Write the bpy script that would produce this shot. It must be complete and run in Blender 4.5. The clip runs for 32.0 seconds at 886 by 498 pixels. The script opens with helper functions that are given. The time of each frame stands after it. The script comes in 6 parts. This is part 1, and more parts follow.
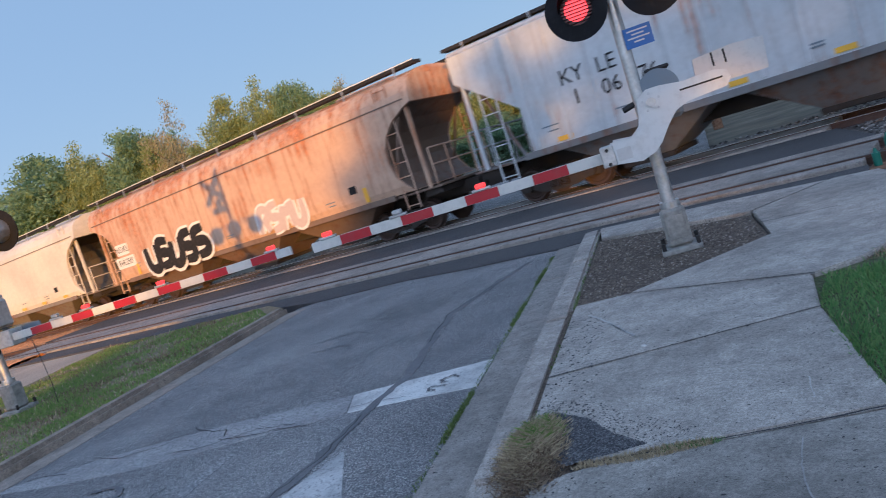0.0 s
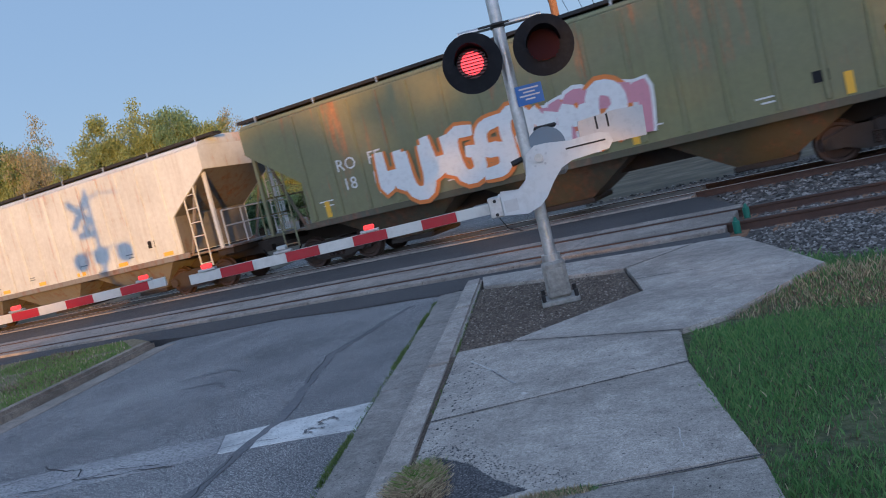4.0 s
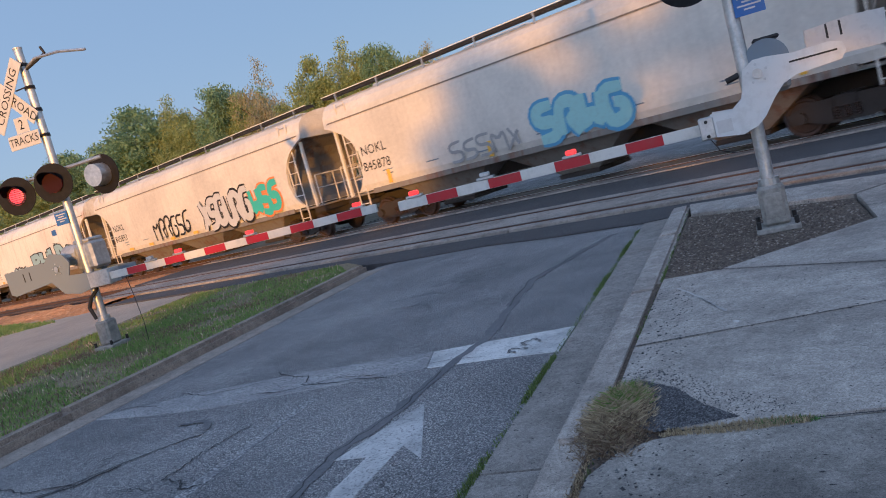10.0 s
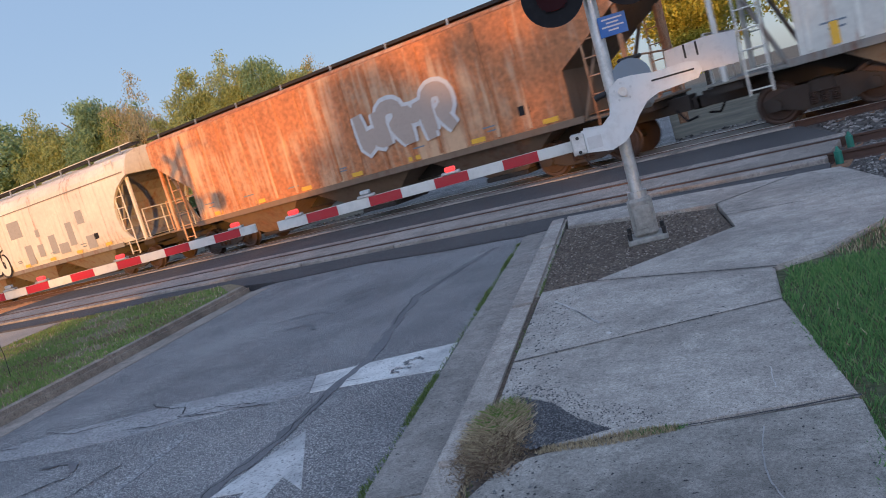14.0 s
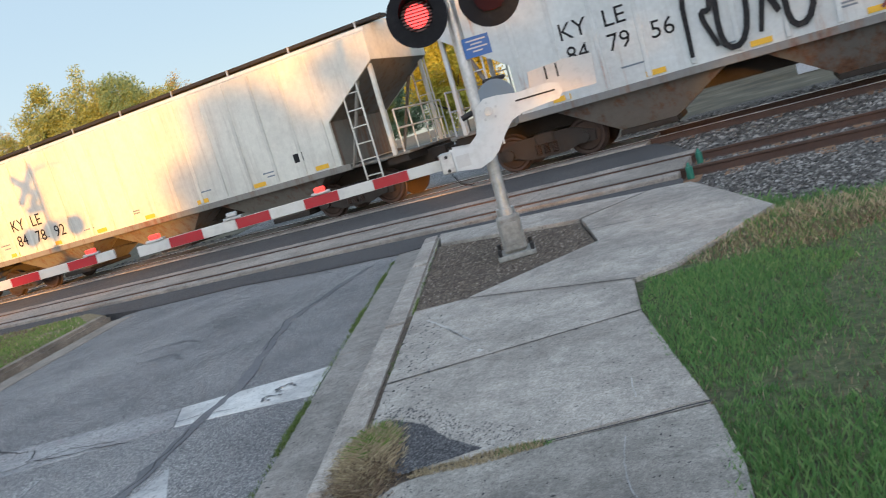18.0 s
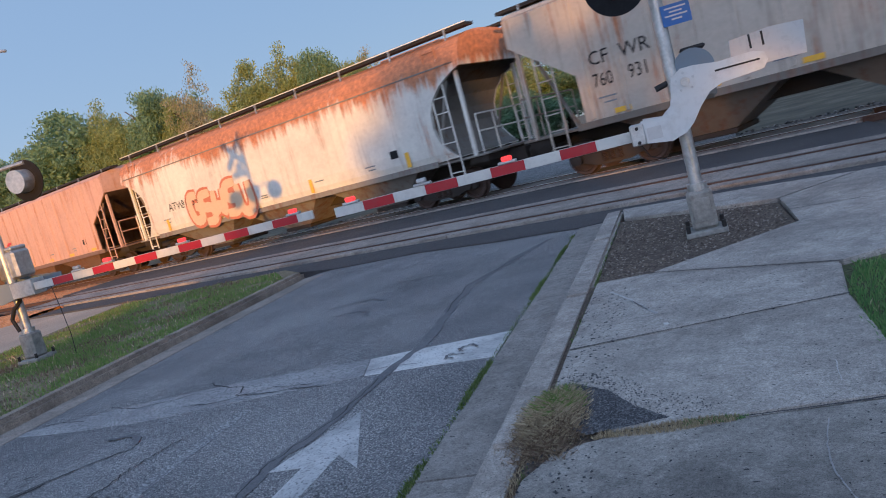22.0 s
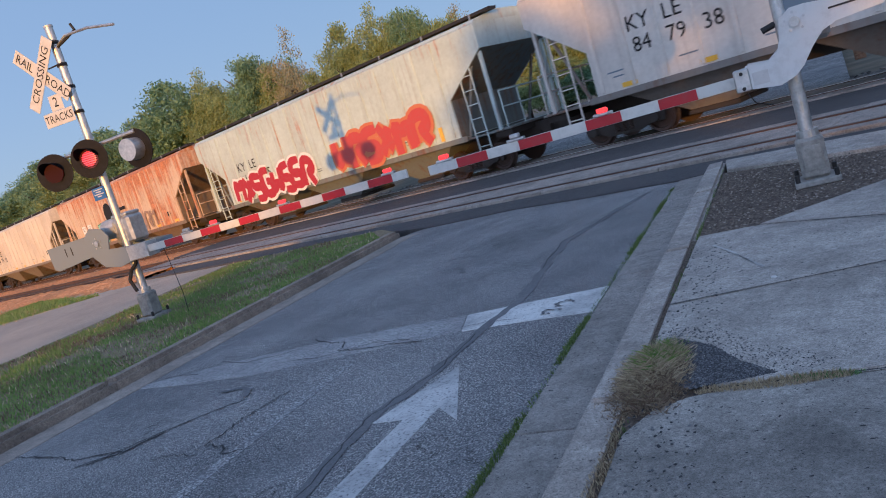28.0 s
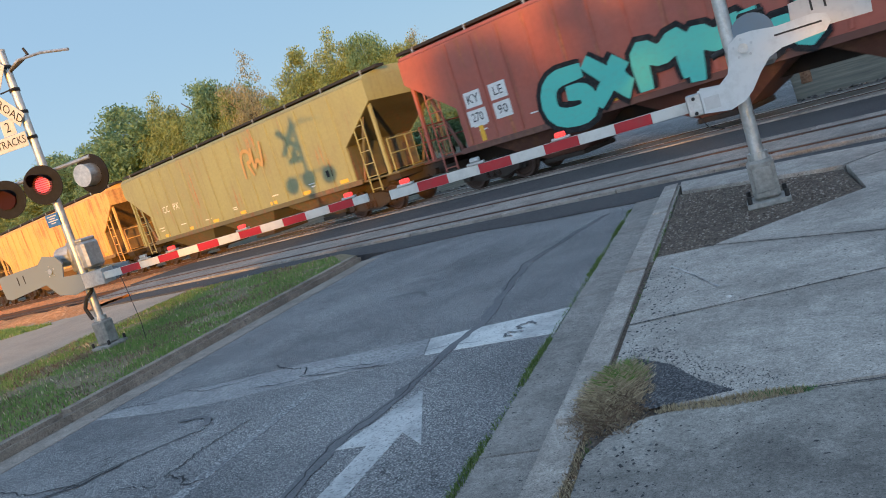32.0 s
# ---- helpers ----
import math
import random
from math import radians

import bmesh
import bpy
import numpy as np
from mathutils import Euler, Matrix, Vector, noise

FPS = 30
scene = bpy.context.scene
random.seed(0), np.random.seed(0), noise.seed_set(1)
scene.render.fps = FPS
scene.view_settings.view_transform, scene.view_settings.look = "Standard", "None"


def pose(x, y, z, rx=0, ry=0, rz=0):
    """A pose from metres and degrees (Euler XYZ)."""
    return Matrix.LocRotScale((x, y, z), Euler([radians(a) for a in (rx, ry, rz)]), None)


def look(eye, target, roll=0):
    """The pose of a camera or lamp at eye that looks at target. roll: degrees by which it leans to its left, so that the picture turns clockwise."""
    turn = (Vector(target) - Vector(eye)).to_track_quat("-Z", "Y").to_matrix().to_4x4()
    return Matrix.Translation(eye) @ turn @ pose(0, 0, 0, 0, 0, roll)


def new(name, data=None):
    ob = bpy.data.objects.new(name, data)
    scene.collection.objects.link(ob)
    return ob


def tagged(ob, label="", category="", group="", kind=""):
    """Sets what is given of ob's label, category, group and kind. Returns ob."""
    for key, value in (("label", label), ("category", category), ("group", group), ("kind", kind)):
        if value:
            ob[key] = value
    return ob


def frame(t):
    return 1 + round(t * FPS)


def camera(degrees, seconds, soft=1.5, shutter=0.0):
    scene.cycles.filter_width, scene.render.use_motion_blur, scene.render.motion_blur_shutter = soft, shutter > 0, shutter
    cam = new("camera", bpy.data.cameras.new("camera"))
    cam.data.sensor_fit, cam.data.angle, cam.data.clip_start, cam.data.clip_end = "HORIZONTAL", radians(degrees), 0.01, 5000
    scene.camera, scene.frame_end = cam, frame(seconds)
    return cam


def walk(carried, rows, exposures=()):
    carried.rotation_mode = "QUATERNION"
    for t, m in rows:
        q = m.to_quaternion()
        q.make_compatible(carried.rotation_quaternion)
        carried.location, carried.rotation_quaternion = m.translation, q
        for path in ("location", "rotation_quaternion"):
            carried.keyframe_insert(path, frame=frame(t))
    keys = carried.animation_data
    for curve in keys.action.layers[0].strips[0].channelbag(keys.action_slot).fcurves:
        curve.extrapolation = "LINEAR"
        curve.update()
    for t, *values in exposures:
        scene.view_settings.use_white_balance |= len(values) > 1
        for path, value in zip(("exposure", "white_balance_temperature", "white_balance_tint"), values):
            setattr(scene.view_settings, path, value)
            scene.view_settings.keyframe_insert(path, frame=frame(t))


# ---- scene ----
LENS = 59.8
SHUTTER = 0.12
cam = camera(LENS, 32.0, 1.0, SHUTTER)
PATH = [
    (0.0, 0.144, 0.076, 1.619, 84.13, 17.92, 35.92),
    (0.5, -0.000, -0.085, 1.597, 84.15, 15.59, 43.13),
    (1.0, -0.046, -0.101, 1.585, 83.66, 14.48, 46.09),
    (1.5, 0.026, 0.005, 1.599, 84.12, 14.41, 44.28),
    (2.0, 0.122, 0.078, 1.604, 83.98, 16.60, 43.50),
    (2.5, 0.104, 0.056, 1.609, 83.19, 17.91, 43.34),
    (3.0, 0.078, 0.046, 1.613, 83.09, 16.37, 38.04),
    (3.5, 0.077, 0.054, 1.618, 83.95, 14.82, 31.24),
    (5.5, 0.128, -0.059, 1.654, 86.74, 12.53, 23.90),
    (6.0, 0.102, -0.054, 1.637, 86.87, 10.57, 26.44),
    (6.5, 0.067, -0.042, 1.594, 85.50, 9.21, 35.35),
    (7.0, 0.015, -0.021, 1.561, 83.22, 9.30, 42.63),
    (7.5, -0.003, -0.026, 1.554, 81.93, 10.16, 45.20),
    (8.0, 0.017, -0.026, 1.562, 81.15, 11.87, 45.90),
    (8.5, 0.048, -0.024, 1.570, 81.09, 13.74, 45.48),
    (9.0, 0.069, -0.034, 1.584, 82.12, 15.27, 44.23),
    (9.5, 0.071, -0.023, 1.592, 83.23, 15.87, 42.62),
    (10.0, 0.053, -0.012, 1.584, 83.58, 15.03, 42.01),
    (10.5, 0.047, -0.008, 1.578, 83.29, 14.24, 42.57),
    (11.0, 0.032, 0.008, 1.576, 82.93, 14.12, 43.22),
    (11.5, 0.019, -0.001, 1.576, 82.55, 14.12, 43.93),
    (12.0, 0.015, 0.003, 1.575, 82.17, 14.26, 44.48),
    (12.5, 0.031, 0.010, 1.586, 81.99, 14.64, 43.79),
    (13.0, 0.066, 0.051, 1.596, 82.53, 14.95, 40.12),
    (13.5, 0.087, 0.073, 1.606, 82.50, 14.76, 35.45),
    (14.0, 0.097, 0.080, 1.609, 82.24, 15.77, 33.39),
    (14.5, 0.096, 0.086, 1.591, 80.67, 15.54, 31.55),
    (15.0, 0.065, 0.043, 1.584, 79.15, 14.44, 32.94),
    (15.5, 0.055, -0.004, 1.576, 79.25, 13.28, 36.45),
    (17.5, 0.038, 0.117, 1.562, 76.99, 17.27, 34.43),
    (18.0, 0.126, 0.152, 1.609, 80.91, 16.03, 23.84),
    (18.5, 0.150, 0.184, 1.612, 81.88, 15.12, 18.09),
    (19.0, 0.120, 0.125, 1.612, 83.14, 14.69, 21.57),
    (19.5, 0.125, 0.092, 1.628, 84.88, 13.85, 24.76),
    (20.0, 0.100, 0.050, 1.611, 85.94, 14.35, 30.06),
    (20.5, 0.082, 0.032, 1.594, 85.96, 14.74, 35.07),
    (21.0, 0.090, 0.002, 1.587, 84.57, 14.81, 36.59),
    (21.5, 0.070, 0.011, 1.583, 83.66, 14.49, 37.70),
    (22.0, 0.069, 0.022, 1.577, 82.81, 15.04, 37.40),
    (22.5, 0.064, 0.017, 1.580, 82.07, 15.73, 37.70),
    (23.0, 0.061, 0.001, 1.577, 82.34, 16.22, 40.09),
    (23.5, 0.045, -0.015, 1.569, 82.73, 15.98, 42.68),
    (24.0, 0.042, -0.019, 1.560, 82.36, 15.17, 43.36),
    (24.5, 0.045, -0.019, 1.559, 82.23, 14.37, 43.45),
    (25.0, 0.041, -0.038, 1.561, 82.86, 13.91, 44.17),
    (25.5, 0.031, -0.032, 1.561, 83.65, 13.80, 45.09),
    (27.5, 0.055, 0.014, 1.568, 82.24, 17.13, 45.04),
    (28.0, 0.054, 0.008, 1.564, 81.65, 16.92, 44.39),
    (28.5, 0.052, 0.017, 1.553, 80.06, 16.32, 42.45),
    (29.0, 0.062, 0.007, 1.560, 79.90, 16.86, 41.51),
    (29.5, 0.075, 0.004, 1.574, 81.09, 17.60, 41.43),
    (30.0, 0.066, 0.020, 1.570, 81.61, 17.58, 41.36),
    (30.5, 0.055, -0.000, 1.565, 81.50, 17.03, 41.93),
    (31.0, 0.065, -0.007, 1.570, 81.64, 17.12, 42.36),
    (31.5, 0.066, -0.017, 1.572, 82.07, 16.98, 42.14),
    (32.0, 0.072, -0.011, 1.578, 82.43, 17.20, 41.32),
]
EXPOSURE = 2.0
LIGHT = [  # seconds, stops, white balance and tint
    (0.0, 0.3, 5150, 19), (1.0, 0.1, 5100, 22), (2.0, -0.05, 5050, 20), (3.5, 0.12, 5200, 20), (5.5, 0.4, 5100, 18), (6.2, 0.4, 5100, 18), (7.0, 0.1, 5150, 19), (8.0, 0.28, 5650, 23), (9.0, 0.4, 5650, 20),
    (10.0, 0.1, 5200, 21), (12.0, 0.1, 5200, 26), (13.0, 0.2, 5250, 25), (14.0, 0.35, 5450, 22), (15.5, 0.75, 6100, 25), (17.5, 0.86, 6200, 16), (18.0, 0.9, 6300, 16),
    (19.0, 0.97, 6200, 15), (20.0, 0.45, 5150, 11), (21.0, 0.2, 5100, 15), (22.0, 0.15, 5200, 21), (23.0, 0.35, 5350, 21), (24.0, 0.25, 5250, 21), (25.0, 0.18, 5150, 20), (28.0, 0.1, 5050, 22), (29.0, 0.5, 5600, 23), (30.0, 0.4, 5400, 18), (32.0, 0.45, 5400, 11)]
walk(cam, [(t, pose(x, y, z, rx, ry, rz)) for t, x, y, z, rx, ry, rz in PATH], [(t, EXPOSURE + e, k, g) for t, e, k, g in LIGHT])

# ---- sky and sun: a low sun behind the camera, to its right ----
SUN_UP, SUN_X, SUN_Y = 3.9, 0.581, -0.814
world = bpy.data.worlds.new("sky")
scene.world = world
world.use_nodes = True
wn, wl = world.node_tree.nodes, world.node_tree.links
wn.clear()
sky = wn.new("ShaderNodeTexSky")
sky.sky_type, sky.sun_disc = "NISHITA", False
sky.sun_elevation, sky.sun_rotation = radians(8), math.atan2(SUN_X, SUN_Y)
sky.air_density, sky.dust_density, sky.ozone_density = 1.0, 0.8, 2.5
back = wn.new("ShaderNodeBackground")
back.inputs["Strength"].default_value = 0.2
wout = wn.new("ShaderNodeOutputWorld")
haze = wn.new("ShaderNodeGamma")
haze.inputs["Gamma"].default_value = 0.3
blue = wn.new("ShaderNodeHueSaturation")
blue.inputs["Saturation"].default_value = 1.25
wl.new(sky.outputs[0], haze.inputs[0])
wl.new(haze.outputs[0], blue.inputs["Color"])
# the hazy sky is brighter and warmer towards the low sun
where = wn.new("ShaderNodeTexCoord")
aim = wn.new("ShaderNodeVectorMath")
aim.operation = "DOT_PRODUCT"
aim.inputs[1].default_value = (SUN_X, SUN_Y, 0.1)
wide = wn.new("ShaderNodeMapRange")
wide.inputs["From Min"].default_value, wide.inputs["From Max"].default_value = -1.0, 1.0
grow = wn.new("ShaderNodeValToRGB")
for el, (at_, c) in zip((grow.color_ramp.elements[0], grow.color_ramp.elements[1], grow.color_ramp.elements.new(0.5)), ((0.0, (0.335, 0.36, 0.355)), (1.0, (1.0, 0.87, 0.70)), (0.5, (0.58, 0.57, 0.53)))):
    el.position, el.color = at_, (*c, 1)
glow_mix = wn.new("ShaderNodeMix")
glow_mix.data_type, glow_mix.blend_type = "RGBA", "MULTIPLY"
glow_mix.inputs[0].default_value = 1.0
wl.new(where.outputs["Generated"], aim.inputs[0])
wl.new(aim.outputs["Value"], wide.inputs["Value"])
wl.new(wide.outputs[0], grow.inputs[0])
wl.new(blue.outputs[0], glow_mix.inputs[6])
wl.new(grow.outputs[0], glow_mix.inputs[7])
wl.new(glow_mix.outputs[2], back.inputs[0])
wl.new(back.outputs[0], wout.inputs[0])

sun = new("sun", bpy.data.lights.new("sun", "SUN"))
sun.data.energy, sun.data.angle, sun.data.color = 1.28, radians(0.8), (1.0, 0.43, 0.04)
sun.matrix_world = look((SUN_X * 60, SUN_Y * 60, 60 * math.tan(radians(SUN_UP))), (0, 0, 0))


# ---- materials ----
def mat(name, rough=0.8, metal=0.0):
    m = bpy.data.materials.new(name)
    m.use_nodes = True
    b = m.node_tree.nodes["Principled BSDF"]
    b.inputs["Roughness"].default_value, b.inputs["Metallic"].default_value = rough, metal
    return m, m.node_tree.nodes, m.node_tree.links, b


def coords(n, l, kind="Object", scale=(1, 1, 1), shift=False):
    t = n.new("ShaderNodeTexCoord")
    mp = n.new("ShaderNodeMapping")
    mp.inputs["Scale"].default_value = scale
    l.new(t.outputs[kind], mp.inputs[0])
    if shift:
        info = n.new("ShaderNodeObjectInfo")
        mul = n.new("ShaderNodeMath")
        mul.operation = "MULTIPLY"
        mul.inputs[1].default_value = 57.0
        l.new(info.outputs["Random"], mul.inputs[0])
        l.new(mul.outputs[0], mp.inputs["Location"])
    return mp.outputs[0]


def noise_at(n, l, vec, scale, detail=4, rough=0.6):
    t = n.new("ShaderNodeTexNoise")
    t.inputs["Scale"].default_value, t.inputs["Detail"].default_value, t.inputs["Roughness"].default_value = scale, detail, rough
    l.new(vec, t.inputs["Vector"])
    return t.outputs["Fac"]


def steps(n, l, fac, *stops):
    r = n.new("ShaderNodeValToRGB")
    e = r.color_ramp.elements
    while len(e) < len(stops):
        e.new(0.5)
    for el, (p, c) in zip(e, stops):
        el.position, el.color = p, (*c, 1) if len(c) == 3 else c
    l.new(fac, r.inputs[0])
    return r.outputs[0]


def blend(n, l, fac, a, b, how="MIX"):
    m = n.new("ShaderNodeMix")
    m.data_type, m.blend_type = "RGBA", how
    for s, v in ((m.inputs[0], fac), (m.inputs[6], a), (m.inputs[7], b)):
        if hasattr(v, "links"):
            l.new(v, s)
        else:
            s.default_value = v if isinstance(v, float) else (*v, 1)
    return m.outputs[2]


def relief(n, l, b, fac, strength, far=0.02):
    t = n.new("ShaderNodeBump")
    t.inputs["Strength"].default_value, t.inputs["Distance"].default_value = strength, far
    l.new(fac, t.inputs["Height"])
    l.new(t.outputs[0], b.inputs["Normal"])


G0, G1 = (0, 0, 0), (1, 1, 1)


def rough_ground(name, dark, mid, light, fine, coarse, bump=0.6, rough=0.95, far=0.012, patch=None):
    """A stony or earthy surface with grain and large stains."""
    m, n, l, b = mat(name, rough)
    v = coords(n, l)
    g = noise_at(n, l, v, fine, 3, 0.7)
    c = steps(n, l, g, (0.3, dark), (0.52, mid), (0.72, light))
    big = noise_at(n, l, v, coarse, 4, 0.6)
    c = blend(n, l, 0.55, c, steps(n, l, big, (0.3, (0.62, 0.62, 0.64)), (0.7, (1.25, 1.22, 1.2))), "MULTIPLY")
    if patch:
        p = noise_at(n, l, v, patch[0], 5, 0.7)
        c = blend(n, l, steps(n, l, p, (patch[1], G0), (patch[1] + 0.08, G1)), c, patch[2])
    l.new(c, b.inputs["Base Color"])
    relief(n, l, b, g, bump, far)
    return m


def asphalt(name, k, chip):
    """Old asphalt: pale stone chips in a dark binder, with worn tracks and fine cracks."""
    m, n, l, b = mat(name, 0.9)
    v = coords(n, l)
    vo = n.new("ShaderNodeTexVoronoi")
    vo.inputs["Scale"].default_value = 84
    l.new(v, vo.inputs["Vector"])
    tones = steps(n, l, vo.outputs["Color"], (0.2, (k * 0.75, k * 0.74, k * 0.72)), (0.5, (chip * 0.46, chip * 0.455, chip * 0.445)), (0.85, (chip * 0.64, chip * 0.62, chip * 0.59)))
    stone = steps(n, l, vo.outputs["Distance"], (0.40, G1), (0.66, G0))
    # worn, sealed stretches along the wheel paths show fewer stones
    along = n.new("ShaderNodeMapping")
    along.inputs["Rotation"].default_value = (0, 0, radians(-20.8))
    along.inputs["Scale"].default_value = (1.3, 0.3, 1)
    l.new(v, along.inputs[0])
    sealed = steps(n, l, noise_at(n, l, along.outputs[0], 0.9, 5, 0.6), (0.45, G1), (0.7, (0.5, 0.5, 0.5)))
    stone = blend(n, l, 1.0, stone, sealed, "MULTIPLY")
    c = blend(n, l, stone, (k * 0.5, k * 0.5, k * 0.52), tones)
    holes = noise_at(n, l, v, 85, 3, 0.65)
    pit_mask = blend(n, l, 1.0, steps(n, l, holes, (0.40, G1), (0.46, G0)), sealed, "MULTIPLY")
    c = blend(n, l, pit_mask, c, (0.03, 0.03, 0.032))
    big = noise_at(n, l, v, 0.55, 6, 0.62)
    c = blend(n, l, 0.8, c, steps(n, l, big, (0.32, (0.55, 0.55, 0.57)), (0.66, (1.3, 1.28, 1.26))), "MULTIPLY")
    # crazing
    cr = n.new("ShaderNodeTexVoronoi")
    cr.feature = "DISTANCE_TO_EDGE"
    cr.inputs["Scale"].default_value = 1.5
    wob = n.new("ShaderNodeVectorMath")
    wob.operation = "ADD"
    wn2 = n.new("ShaderNodeTexNoise")
    wn2.inputs["Scale"].default_value, wn2.inputs["Detail"].default_value = 3.5, 8
    l.new(v, wn2.inputs["Vector"])
    l.new(v, wob.inputs[0])
    l.new(wn2.outputs["Color"], wob.inputs[1])
    l.new(wob.outputs[0], cr.inputs["Vector"])
    crack = steps(n, l, cr.outputs["Distance"], (0.004, G1), (0.014, G0))
    gate = steps(n, l, noise_at(n, l, v, 0.8, 3), (0.54, G0), (0.62, (0.8, 0.8, 0.8)))
    mask = blend(n, l, 1.0, crack, gate, "MULTIPLY")
    c = blend(n, l, mask, c, (0.012, 0.012, 0.013))
    l.new(c, b.inputs["Base Color"])
    relief(n, l, b, vo.outputs["Distance"], 0.9, 0.012)
    return m


def concrete(name, base, stain, bump=0.25, spill=None):
    m, n, l, b = mat(name, 0.88)
    v = coords(n, l, shift=True)
    g = noise_at(n, l, v, 60, 4, 0.7)
    big = noise_at(n, l, v, 1.1, 6, 0.65)
    mid = noise_at(n, l, v, 7.0, 5, 0.7)
    c = steps(n, l, g, (0.25, tuple(a * 0.72 for a in base)), (0.75, tuple(a * 1.22 for a in base)))
    c = blend(n, l, steps(n, l, big, (0.42, G0), (0.62, (0.75, 0.75, 0.75))), c, stain)
    c = blend(n, l, 0.62, c, steps(n, l, mid, (0.32, (0.6, 0.59, 0.58)), (0.68, (1.3, 1.28, 1.26))), "MULTIPLY")
    if spill:  # an old dark stain with a ragged outline, at (x, y) and of radius r
        tc = n.new("ShaderNodeTexCoord")
        far = n.new("ShaderNodeVectorMath")
        far.operation = "DISTANCE"
        l.new(tc.outputs["Object"], far.inputs[0])
        far.inputs[1].default_value = (spill[0], spill[1], 0.14)
        rag = n.new("ShaderNodeMath")
        rag.operation = "MULTIPLY_ADD"
        l.new(noise_at(n, l, tc.outputs["Object"], 4.0, 6, 0.65), rag.inputs[0])
        rag.inputs[1].default_value = 0.9
        l.new(far.outputs["Value"], rag.inputs[2])
        wide = n.new("ShaderNodeMath")
        wide.operation = "DIVIDE"
        l.new(rag.outputs[0], wide.inputs[0])
        wide.inputs[1].default_value = spill[2] * 2
        c = blend(n, l, 1.0, c, steps(n, l, wide.outputs[0], (0.6, (0.6, 0.6, 0.61)), (0.86, G1)), "MULTIPLY")
    mottle = noise_at(n, l, v, 42, 5, 0.8)
    c = blend(n, l, 0.7, c, steps(n, l, mottle, (0.35, (0.6, 0.59, 0.58)), (0.65, (1.3, 1.29, 1.27))), "MULTIPLY")
    pits = noise_at(n, l, v, 130, 3, 0.8)
    c = blend(n, l, 0.8, c, steps(n, l, pits, (0.34, (0.4, 0.4, 0.4)), (0.5, (1.0, 1.0, 1.0)), (0.7, (1.3, 1.3, 1.28))), "MULTIPLY")
    spots = noise_at(n, l, v, 46, 2, 0.5)
    c = blend(n, l, steps(n, l, spots, (0.68, G0), (0.72, G1)), c, (0.02, 0.02, 0.022))
    l.new(c, b.inputs["Base Color"])
    relief(n, l, b, g, bump, 0.006)
    return m


def road_paint(name, tint=(0.62, 0.62, 0.6), wear=0.5):
    m, n, l, b = mat(name, 0.75)
    v = coords(n, l)
    a = noise_at(n, l, v, 45, 5, 0.75)
    big = noise_at(n, l, v, 1.6, 5, 0.7)
    c = steps(n, l, a, (wear - 0.12, (0.07, 0.07, 0.075)), (wear + 0.02, tint))
    c = blend(n, l, steps(n, l, big, (0.38, (0.55, 0.55, 0.55)), (0.6, G0)), c, (0.13, 0.13, 0.14))
    l.new(c, b.inputs["Base Color"])
    relief(n, l, b, a, 0.3, 0.005)
    return m


def steel(name, col, rough=0.45, metal=0.8, spot=0.25):
    m, n, l, b = mat(name, rough, metal)
    v = coords(n, l, shift=True)
    a = noise_at(n, l, v, 14, 5, 0.7)
    big = noise_at(n, l, v, 2.5, 4, 0.6)
    c = steps(n, l, a, (0.3, tuple(x * (1 - spot) for x in col)), (0.7, tuple(min(1, x * (1 + spot)) for x in col)))
    c = blend(n, l, 0.5, c, steps(n, l, big, (0.35, (0.7, 0.7, 0.7)), (0.65, (1.15, 1.15, 1.15))), "MULTIPLY")
    l.new(c, b.inputs["Base Color"])
    r = steps(n, l, a, (0.3, (rough * 0.8,) * 3), (0.7, (min(1, rough * 1.3),) * 3))
    l.new(r, b.inputs["Roughness"])
    relief(n, l, b, a, 0.12, 0.004)
    return m


def paint(name, col, rough=0.5, dirt=0.35, grime=(0.1, 0.09, 0.08)):
    m, n, l, b = mat(name, rough)
    v = coords(n, l, shift=True)
    a = noise_at(n, l, v, 9, 6, 0.7)
    c = blend(n, l, steps(n, l, a, (0.48, G0), (0.75, (dirt,) * 3)), col, grime)
    l.new(c, b.inputs["Base Color"])
    b.inputs["Specular IOR Level"].default_value = 0.12 if max(col) < 0.05 else 0.4
    relief(n, l, b, a, 0.05, 0.004)
    return m


